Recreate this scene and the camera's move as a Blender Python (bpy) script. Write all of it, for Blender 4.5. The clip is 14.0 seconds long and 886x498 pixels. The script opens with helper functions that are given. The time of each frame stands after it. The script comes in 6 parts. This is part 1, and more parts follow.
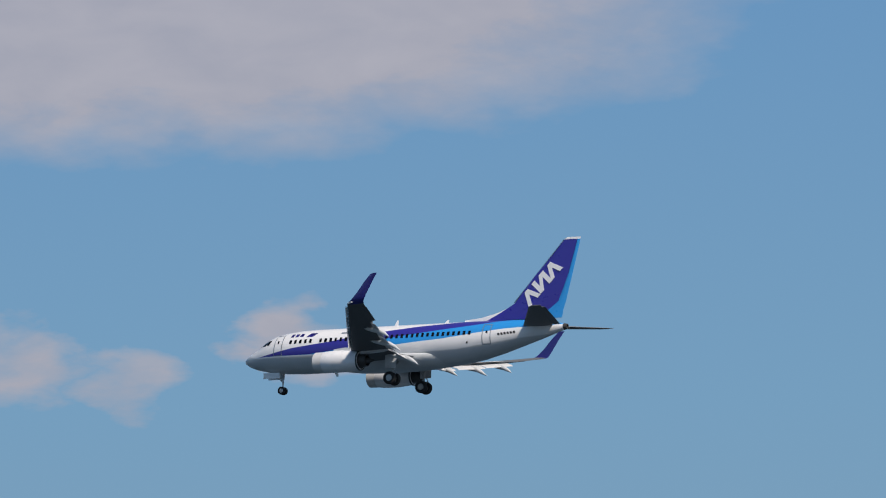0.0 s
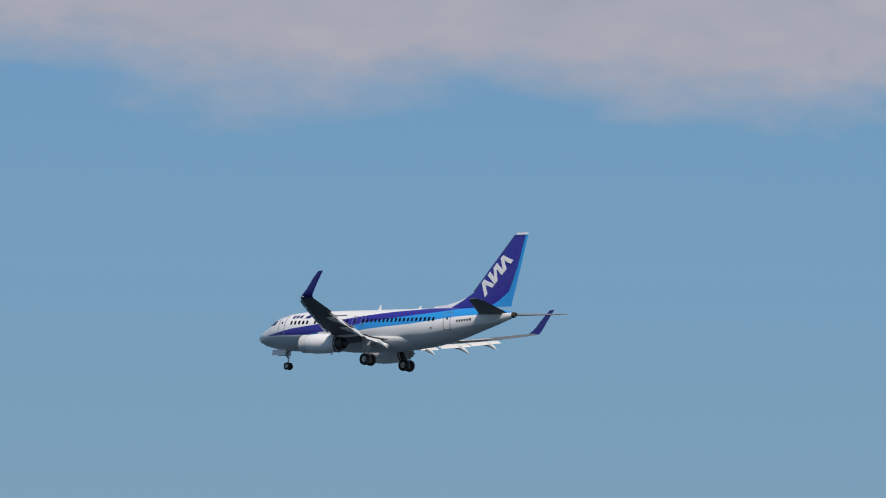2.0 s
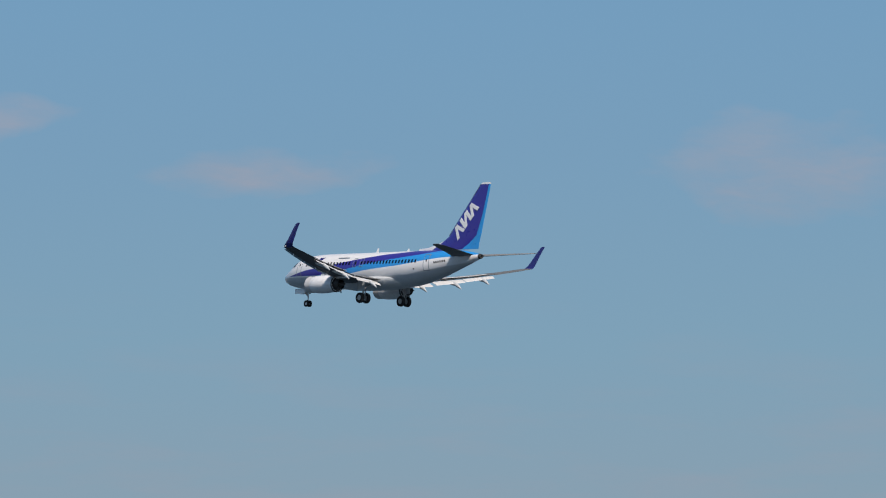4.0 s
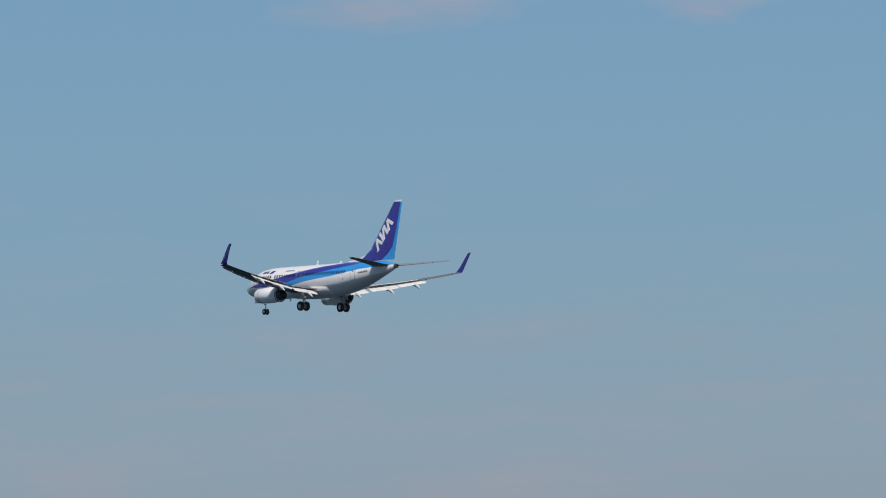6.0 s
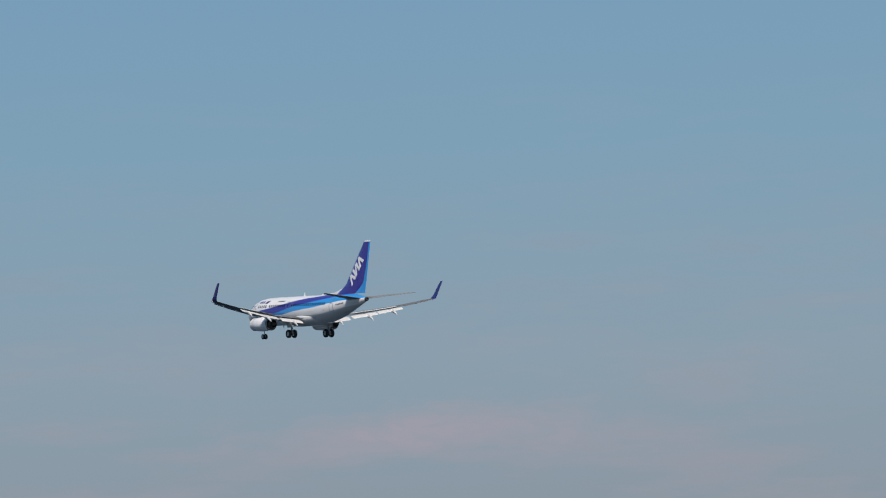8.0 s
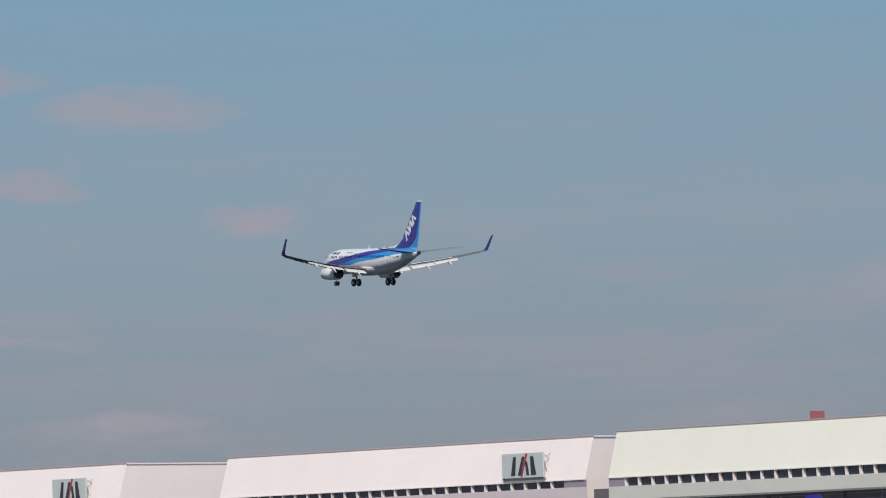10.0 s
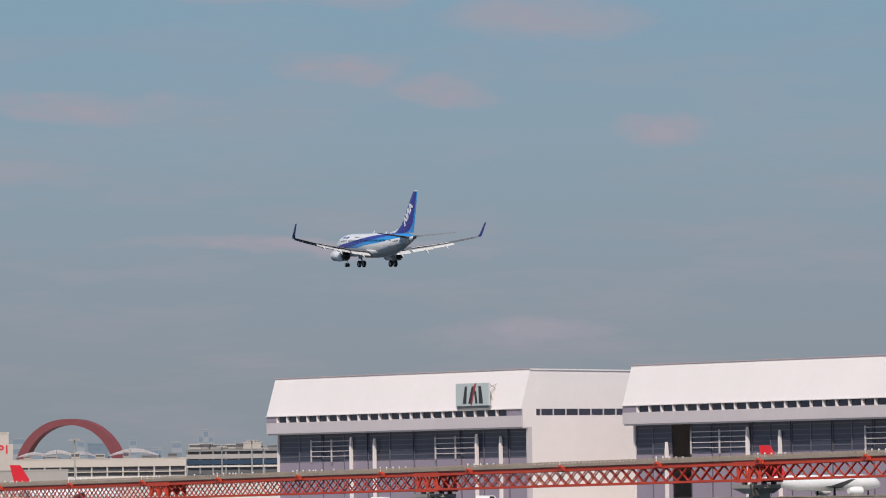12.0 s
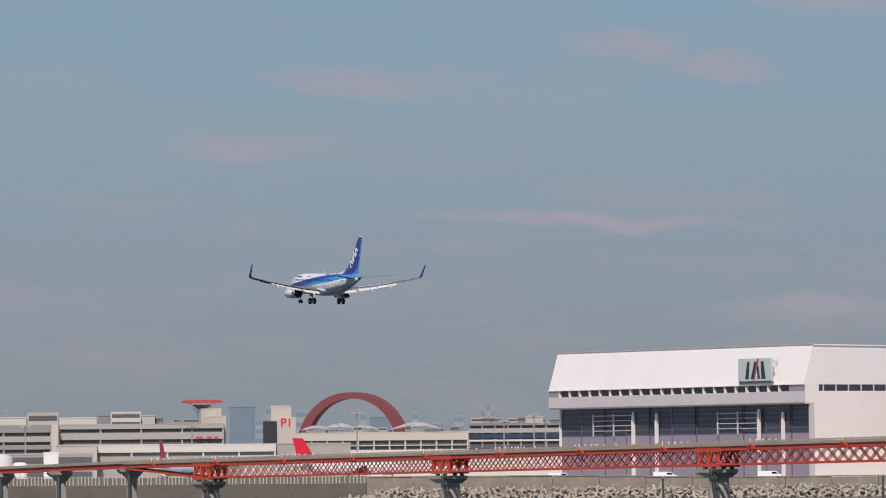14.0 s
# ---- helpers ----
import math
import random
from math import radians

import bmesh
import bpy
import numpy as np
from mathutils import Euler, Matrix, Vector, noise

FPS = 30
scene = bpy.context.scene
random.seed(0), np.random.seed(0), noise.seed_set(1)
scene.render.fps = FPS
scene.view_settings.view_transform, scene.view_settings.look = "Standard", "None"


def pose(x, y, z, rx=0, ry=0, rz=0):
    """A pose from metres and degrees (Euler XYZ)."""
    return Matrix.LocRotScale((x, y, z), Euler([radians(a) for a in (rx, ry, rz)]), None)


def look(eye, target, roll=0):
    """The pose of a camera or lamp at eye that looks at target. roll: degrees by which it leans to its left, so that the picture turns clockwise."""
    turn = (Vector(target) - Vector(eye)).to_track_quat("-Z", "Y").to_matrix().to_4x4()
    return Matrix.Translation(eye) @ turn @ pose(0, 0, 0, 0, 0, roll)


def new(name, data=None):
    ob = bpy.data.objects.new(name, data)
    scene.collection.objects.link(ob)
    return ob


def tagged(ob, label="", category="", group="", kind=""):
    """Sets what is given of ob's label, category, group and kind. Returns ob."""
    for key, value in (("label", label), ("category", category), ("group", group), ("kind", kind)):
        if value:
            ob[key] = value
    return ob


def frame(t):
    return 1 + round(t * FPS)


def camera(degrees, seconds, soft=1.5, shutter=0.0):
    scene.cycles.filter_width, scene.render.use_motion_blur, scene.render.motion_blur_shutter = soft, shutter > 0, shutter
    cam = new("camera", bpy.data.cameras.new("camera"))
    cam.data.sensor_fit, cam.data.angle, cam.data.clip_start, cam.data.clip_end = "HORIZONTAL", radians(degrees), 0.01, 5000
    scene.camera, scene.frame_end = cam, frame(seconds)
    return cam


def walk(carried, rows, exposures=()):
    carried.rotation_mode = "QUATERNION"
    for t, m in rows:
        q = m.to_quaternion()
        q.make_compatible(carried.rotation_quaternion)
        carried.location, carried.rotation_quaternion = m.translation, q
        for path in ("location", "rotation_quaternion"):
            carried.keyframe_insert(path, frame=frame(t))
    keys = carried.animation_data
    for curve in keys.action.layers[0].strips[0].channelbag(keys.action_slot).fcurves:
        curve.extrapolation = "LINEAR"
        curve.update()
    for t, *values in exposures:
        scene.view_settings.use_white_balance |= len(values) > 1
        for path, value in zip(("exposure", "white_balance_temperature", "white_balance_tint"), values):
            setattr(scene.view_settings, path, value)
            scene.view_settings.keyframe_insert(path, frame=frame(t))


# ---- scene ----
# The camera stands on the shore with a long lens and turns after the airliner.
cam = camera(7.7856, 14.0, soft=1.1)
EYE_HEIGHT = 5.0
# seconds, bearing, elevation and lean in degrees
TURNS = [
    (0.00, 43.589, 9.376, 0.946),
    (0.50, 40.840, 9.113, 0.253),
    (1.00, 38.048, 8.733, -0.076),
    (1.50, 35.129, 8.295, -0.437),
    (2.00, 32.373, 7.847, -0.833),
    (2.50, 29.785, 7.334, -0.773),
    (2.70, 28.973, 7.095, -0.583),
    (3.23, 26.590, 6.685, -0.502),
    (3.75, 24.369, 6.224, -0.324),
    (4.28, 22.243, 5.770, -0.146),
    (4.80, 20.305, 5.403, -0.066),
    (5.00, 19.579, 5.204, -0.028),
    (5.50, 17.445, 4.900, 0.413),
    (6.00, 16.617, 4.886, 1.405),
    (6.50, 16.279, 4.961, 2.156),
    (7.00, 15.150, 5.196, 3.355),
    (7.50, 12.715, 4.742, 2.233),
    (7.70, 11.925, 4.384, 2.229),
    (8.22, 10.566, 4.099, 2.284),
    (8.75, 9.153, 3.749, 2.405),
    (9.28, 7.812, 3.411, 2.525),
    (9.80, 6.662, 3.134, 2.300),
    (10.00, 6.084, 2.932, 2.010),
    (10.50, 4.808, 2.571, 1.660),
    (11.00, 3.959, 2.375, 1.155),
    (11.50, 3.235, 2.268, 0.880),
    (12.00, 2.486, 2.209, 0.799),
    (12.50, 1.989, 2.243, 0.858),
    (13.00, 1.490, 2.004, 0.688),
    (13.50, 0.990, 1.898, 0.641),
    (14.00, -0.006, 2.013, 0.510),
]
walk(cam, [(t, pose(0, 0, EYE_HEIGHT, 90 + up, 0, -b) @ pose(0, 0, 0, 0, 0, -lean)) for t, b, up, lean in TURNS],
     [(0.0, 0.045), (1.5, 0.03), (5.0, 0.03), (6.0, 0.04), (7.5, 0.02), (10.0, -0.02), (12.0, 0.0), (14.0, 0.02)])

# ---- world and sun ----
SUN_BEARING, SUN_HEIGHT = 189.0, 46.0


def link(nt, a, b):
    nt.links.new(a, b)


def math_node(nt, op, a, b=None, c=None, clamp=False):
    n = nt.nodes.new("ShaderNodeMath")
    n.operation, n.use_clamp = op, clamp
    for i, v in enumerate((a, b, c)):
        if v is None:
            continue
        if isinstance(v, (int, float)):
            n.inputs[i].default_value = v
        else:
            link(nt, v, n.inputs[i])
    return n.outputs[0]


def mix_colour(nt, fac, a, b, blend="MIX"):
    n = nt.nodes.new("ShaderNodeMix")
    n.data_type, n.blend_type = "RGBA", blend
    for i, v in ((0, fac), (6, a), (7, b)):
        if isinstance(v, (int, float)):
            n.inputs[i].default_value = v
        elif isinstance(v, tuple):
            n.inputs[i].default_value = (*v, 1)
        else:
            link(nt, v, n.inputs[i])
    return n.outputs[2]


def noise_node(nt, vec, scale, detail=4, rough=0.55, distortion=0.0):
    n = nt.nodes.new("ShaderNodeTexNoise")
    n.inputs["Scale"].default_value, n.inputs["Detail"].default_value = scale, detail
    n.inputs["Roughness"].default_value, n.inputs["Distortion"].default_value = rough, distortion
    if vec is not None:
        link(nt, vec, n.inputs["Vector"])
    return n


def piecewise(nt, value, pts):
    """Straight pieces through (value, result), both unbounded."""
    xs, ys = [p[0] for p in pts], [p[1] for p in pts]
    x0, x1, y0, y1 = min(xs), max(xs), min(ys), max(ys)
    k = math_node(nt, "DIVIDE", math_node(nt, "SUBTRACT", value, x0), x1 - x0, clamp=True)
    ramp = nt.nodes.new("ShaderNodeValToRGB")
    el = ramp.color_ramp.elements
    pts = sorted(pts)
    while len(el) < len(pts):
        el.new(0.5)
    for e, (x, y) in zip(el, pts):
        e.position = (x - x0) / (x1 - x0)
        v = (y - y0) / (y1 - y0)
        e.color = (v, v, v, 1)
    link(nt, k, ramp.inputs[0])
    return math_node(nt, "MULTIPLY_ADD", ramp.outputs[0], y1 - y0, y0)


def make_world():
    w = bpy.data.worlds.new("sky")
    scene.world = w
    w.use_nodes = True
    nt = w.node_tree
    nt.nodes.clear()
    sky = nt.nodes.new("ShaderNodeTexSky")
    sky.sky_type, sky.sun_disc = "NISHITA", False
    sky.sun_elevation, sky.sun_rotation = radians(SUN_HEIGHT), radians(SUN_BEARING)
    sky.altitude, sky.air_density, sky.dust_density, sky.ozone_density = 0, 1.0, 1.2, 1.6
    co = nt.nodes.new("ShaderNodeTexCoord").outputs["Generated"]
    sep = nt.nodes.new("ShaderNodeSeparateXYZ")
    link(nt, co, sep.inputs[0])
    deg = 180 / math.pi
    az = math_node(nt, "MULTIPLY", math_node(nt, "ARCTAN2", sep.outputs[0], sep.outputs[1]), deg)
    el = math_node(nt, "MULTIPLY", math_node(nt, "ARCSINE", sep.outputs[2]), deg)
    scaled = nt.nodes.new("ShaderNodeMix")
    scaled.data_type, scaled.blend_type = "RGBA", "MULTIPLY"
    scaled.inputs[0].default_value = 1
    link(nt, sky.outputs[0], scaled.inputs[6])
    k = 0.085
    scaled.inputs[7].default_value = (k, k, k, 1)
    base = scaled.outputs[2]
    # a layer of sea haze that thins out upwards
    ramp = nt.nodes.new("ShaderNodeValToRGB")
    link(nt, math_node(nt, "DIVIDE", el, 16.0, clamp=True), ramp.inputs[0])
    e = ramp.color_ramp.elements
    stops = ((0.0, (0.235, 0.272, 0.305)), (0.06, (0.254, 0.289, 0.331)), (0.2, (0.253, 0.340, 0.414)),
             (0.32, (0.207, 0.349, 0.466)), (0.43, (0.184, 0.333, 0.486)), (0.5, (0.173, 0.331, 0.500)), (0.72, (0.138, 0.292, 0.500)))
    while len(e) < len(stops):
        e.new(0.5)
    for s, (p, c) in zip(e, stops):
        s.position, s.color = p, (*c, 1)
    thin = math_node(nt, "SUBTRACT", 1.0, math_node(nt, "DIVIDE", math_node(nt, "SUBTRACT", el, 13.0), 25.0, clamp=True))
    sky_col = mix_colour(nt, thin, base, ramp.outputs[0])
    # clouds: soft broken sheets, bearing, height, half width, half depth, density
    flat = nt.nodes.new("ShaderNodeCombineXYZ")
    link(nt, az, flat.inputs[0])
    link(nt, math_node(nt, "MULTIPLY", el, 2.2), flat.inputs[1])
    warp = noise_node(nt, flat.outputs[0], 0.8, 5, 0.55)
    fine = noise_node(nt, flat.outputs[0], 1.1, 5, 0.52, 0.3)
    sw = nt.nodes.new("ShaderNodeSeparateColor")
    link(nt, warp.outputs["Color"], sw.inputs[0])
    waz = math_node(nt, "MULTIPLY_ADD", math_node(nt, "SUBTRACT", sw.outputs[0], 0.5), 2.2, az)
    wel = math_node(nt, "MULTIPLY_ADD", math_node(nt, "SUBTRACT", sw.outputs[1], 0.5), 0.95, el)
    wel_thin = math_node(nt, "MULTIPLY_ADD", math_node(nt, "SUBTRACT", sw.outputs[1], 0.5), 0.5, el)
    total = None
    for b, h, rx, ry, d in CLOUDS:
        u = math_node(nt, "DIVIDE", math_node(nt, "SUBTRACT", waz, b), rx)
        v = math_node(nt, "DIVIDE", math_node(nt, "SUBTRACT", wel if ry > 0.2 else wel_thin, h), ry)
        q = math_node(nt, "ADD", math_node(nt, "MULTIPLY", u, u), math_node(nt, "MULTIPLY", v, v))
        m = math_node(nt, "MULTIPLY", math_node(nt, "MULTIPLY", math_node(nt, "SUBTRACT", 1.3, q), 0.85, clamp=True), d)
        total = m if total is None else math_node(nt, "MAXIMUM", total, m)
    thick = math_node(nt, "MULTIPLY", total, math_node(nt, "MULTIPLY_ADD", fine.outputs[0], 1.1, 0.42, clamp=True), clamp=True)
    # torn edges and wisps: stretched noise in two sizes
    wisp = nt.nodes.new("ShaderNodeCombineXYZ")
    link(nt, math_node(nt, "MULTIPLY_ADD", el, 0.7, az), wisp.inputs[0])
    link(nt, math_node(nt, "MULTIPLY", el, 3.2), wisp.inputs[1])
    torn, frayed = noise_node(nt, wisp.outputs[0], 1.9, 8, 0.62, 0.4), noise_node(nt, wisp.outputs[0], 0.7, 6, 0.55, 0.2)
    tear = math_node(nt, "ADD", math_node(nt, "MULTIPLY_ADD", torn.outputs[0], 1.9, -0.15), math_node(nt, "MULTIPLY_ADD", frayed.outputs[0], 1.0, -0.5))
    tear = math_node(nt, "MINIMUM", math_node(nt, "MAXIMUM", tear, 0.15), 1.5)
    high = math_node(nt, "DIVIDE", math_node(nt, "SUBTRACT", el, 6.2), 2.2, clamp=True)
    force = math_node(nt, "ADD", math_node(nt, "MULTIPLY", math_node(nt, "SUBTRACT", 1.0, high), math_node(nt, "MULTIPLY", tear, 1.45)),
                      math_node(nt, "MULTIPLY", high, math_node(nt, "MULTIPLY_ADD", tear, 0.28, 0.82)))
    thick = math_node(nt, "MULTIPLY", thick, force, clamp=True)
    # faint streaks through the lower sky
    streak = nt.nodes.new("ShaderNodeCombineXYZ")
    link(nt, az, streak.inputs[0])
    link(nt, math_node(nt, "MULTIPLY", el, 5.5), streak.inputs[1])
    sn = noise_node(nt, streak.outputs[0], 0.42, 6, 0.6)
    low = math_node(nt, "SUBTRACT", 1.0, math_node(nt, "DIVIDE", math_node(nt, "SUBTRACT", el, 2.2), 3.6, clamp=True))
    veil = math_node(nt, "MULTIPLY", math_node(nt, "MULTIPLY", math_node(nt, "SUBTRACT", sn.outputs[0], 0.47, clamp=True), 2.0), low)
    shade = mix_colour(nt, high, (0.352, 0.336, 0.392), mix_colour(nt, fine.outputs[0], (0.325, 0.33, 0.40), (0.47, 0.445, 0.485)))
    col = mix_colour(nt, math_node(nt, "MINIMUM", veil, 0.6), sky_col, (0.355, 0.325, 0.375))
    col = mix_colour(nt, math_node(nt, "MINIMUM", thick, 0.88), col, shade)
    bg = nt.nodes.new("ShaderNodeBackground")
    out = nt.nodes.new("ShaderNodeOutputWorld")
    link(nt, col, bg.inputs[0])
    bg.inputs[1].default_value = 1.0
    link(nt, bg.outputs[0], out.inputs[0])


CLOUDS = [
    (40.6, 11.75, 5.4, 1.5, 1.3), (35.0, 11.4, 4.4, 2.2, 1.9), (31.0, 11.4, 4.2, 2.2, 1.8), (39.85, 8.42, 0.52, 0.36, 0.8), (40.75, 8.15, 0.5, 0.28, 0.7),
    (42.25, 8.55, 0.55, 0.36, 1.0), (37.85, 8.15, 0.14, 0.2, 0.55), (26.3, 6.7, 1.1, 0.45, 0.32), (21.6, 6.65, 1.2, 0.2, 0.36),
    (19.2, 7.05, 0.7, 0.2, 0.34), (16.3, 7.0, 1.3, 0.2, 0.36), (10.9, 2.62, 1.6, 0.3, 0.55), (1.5, 4.55, 1.3, 0.18, 0.6),
    (3.5, 4.25, 1.1, 0.18, 0.62), (1.6, 3.8, 0.6, 0.15, 0.66), (2.5, 3.6, 0.6, 0.14, 0.6), (4.4, 3.22, 0.65, 0.14, 0.75),
    (1.1, 2.25, 1.5, 0.09, 0.75), (-0.6, 3.5, 1.1, 0.13, 0.62), (-1.8, 2.95, 0.9, 0.13, 0.5), (3.2, 1.45, 0.9, 0.12, 0.6),
]
make_world()
sun = new("sun", bpy.data.lights.new("sun", "SUN"))
sun.data.energy, sun.data.angle, sun.data.color = 3.75, radians(0.53), (1.0, 0.895, 0.80)
_b, _h = radians(SUN_BEARING), radians(SUN_HEIGHT)
sun.matrix_world = look((math.sin(_b) * math.cos(_h) * 300, math.cos(_b) * math.cos(_h) * 300, math.sin(_h) * 300), (0, 0, 0))


# ---- materials ----
def material(name, colour, rough=0.6, metal=0.0, grain=0.0, scale=1.0, stain=0.0, stain_scale=0.1, bump=0.0, coat=0.0, piece=0.0, second=None):
    m = bpy.data.materials.new(name)
    m.use_nodes = True
    nt = m.node_tree
    b = nt.nodes["Principled BSDF"]
    b.inputs["Base Color"].default_value = (*colour, 1)
    b.inputs["Roughness"].default_value, b.inputs["Metallic"].default_value = rough, metal
    b.inputs["Coat Weight"].default_value = coat
    co = nt.nodes.new("ShaderNodeTexCoord").outputs["Object"]
    c = None
    if grain or stain:
        n1, n2 = noise_node(nt, co, scale, 6, 0.6), noise_node(nt, co, stain_scale, 5, 0.65, 0.6)
        v = math_node(nt, "MULTIPLY_ADD", math_node(nt, "SUBTRACT", n1.outputs[0], 0.5), 2 * grain, 1.0)
        v = math_node(nt, "ADD", v, math_node(nt, "MULTIPLY", math_node(nt, "SUBTRACT", n2.outputs[0], 0.5), 2 * stain))
        if piece:
            r = nt.nodes.new("ShaderNodeObjectInfo").outputs["Random"]
            v = math_node(nt, "ADD", v, math_node(nt, "MULTIPLY", math_node(nt, "SUBTRACT", r, 0.5), 2 * piece))
        g = nt.nodes.new("ShaderNodeCombineColor")
        for i in range(3):
            link(nt, v, g.inputs[i])
        src = colour
        if second:
            src = mix_colour(nt, math_node(nt, "MULTIPLY_ADD", n2.outputs[0], 3.0, -1.0, clamp=True), colour, second)
        c = mix_colour(nt, 1.0, src, g.outputs[0], "MULTIPLY")
        link(nt, c, b.inputs["Base Color"])
        link(nt, math_node(nt, "MULTIPLY_ADD", n1.outputs[0], 0.25, rough - 0.12, clamp=True), b.inputs["Roughness"])
        if bump:
            bn = nt.nodes.new("ShaderNodeBump")
            bn.inputs["Strength"].default_value, bn.inputs["Distance"].default_value = bump, 0.2
            link(nt, n1.outputs[0], bn.inputs["Height"])
            link(nt, bn.outputs[0], b.inputs["Normal"])
    return m


DARK_BLUE, LIGHT_BLUE, PAINT_WHITE, BELLY_GREY = (0.033, 0.028, 0.29), (0.025, 0.285, 0.70), (0.84, 0.84, 0.84), (0.58, 0.60, 0.61)


def livery_material():
    """White top, grey belly, a dark and a light blue band that climb to the tail."""
    m = material("airliner_livery", PAINT_WHITE, 0.28, coat=0.35)
    nt = m.node_tree
    b = nt.nodes["Principled BSDF"]
    co = nt.nodes.new("ShaderNodeTexCoord").outputs["Object"]
    sep = nt.nodes.new("ShaderNodeSeparateXYZ")
    link(nt, co, sep.inputs[0])
    x, z = math_node(nt, "MULTIPLY", sep.outputs[0], -1.0), sep.outputs[2]
    top = piecewise(nt, x, [(1.8, -0.62), (3.0, -0.44), (5.6, 0.02), (7.2, 0.20), (9.5, 0.45), (11, 0.68), (15.1, 1.17), (17.9, 1.45), (20.7, 1.62), (24, 1.96), (26, 2.6), (33, 3.4)])
    split = piecewise(nt, x, [(1.8, -0.62), (3.0, -0.58), (7.2, -0.60), (10.5, -0.30), (15.1, 0.45), (17.9, 0.75), (20.7, 1.03), (23.5, 1.3), (26.3, 1.68), (33, 2.0)])
    low = piecewise(nt, x, [(1.8, -0.62), (3.0, -0.6), (7.2, -0.62), (12.0, -0.62), (15.1, -0.22), (17.9, 0.0), (20.7, 0.18), (23.5, 0.52), (26.3, 0.85), (33, 1.25)])
    grey = piecewise(nt, x, [(0, -0.2), (2.0, -0.66), (8, -0.66), (12.5, -0.95), (16.2, -0.9), (22, -0.75), (28, 0.1), (33, 0.7)])
    def below(line, soft=30.0):
        return math_node(nt, "MULTIPLY", math_node(nt, "SUBTRACT", line, z), soft, clamp=True)
    grime = noise_node(nt, co, 0.5, 6, 0.6, 0.5)
    white = mix_colour(nt, math_node(nt, "MULTIPLY_ADD", grime.outputs[0], 0.3, -0.08, clamp=True), PAINT_WHITE, (0.62, 0.62, 0.61))
    belly = mix_colour(nt, math_node(nt, "MULTIPLY_ADD", grime.outputs[0], 1.2, -0.3, clamp=True), BELLY_GREY, (0.47, 0.48, 0.485))
    c = mix_colour(nt, below(top), white, DARK_BLUE)
    c = mix_colour(nt, below(split), c, LIGHT_BLUE)
    c = mix_colour(nt, below(low), c, white)
    c = mix_colour(nt, below(grey, 8.0), c, belly)
    link(nt, c, b.inputs["Base Color"])
    return m


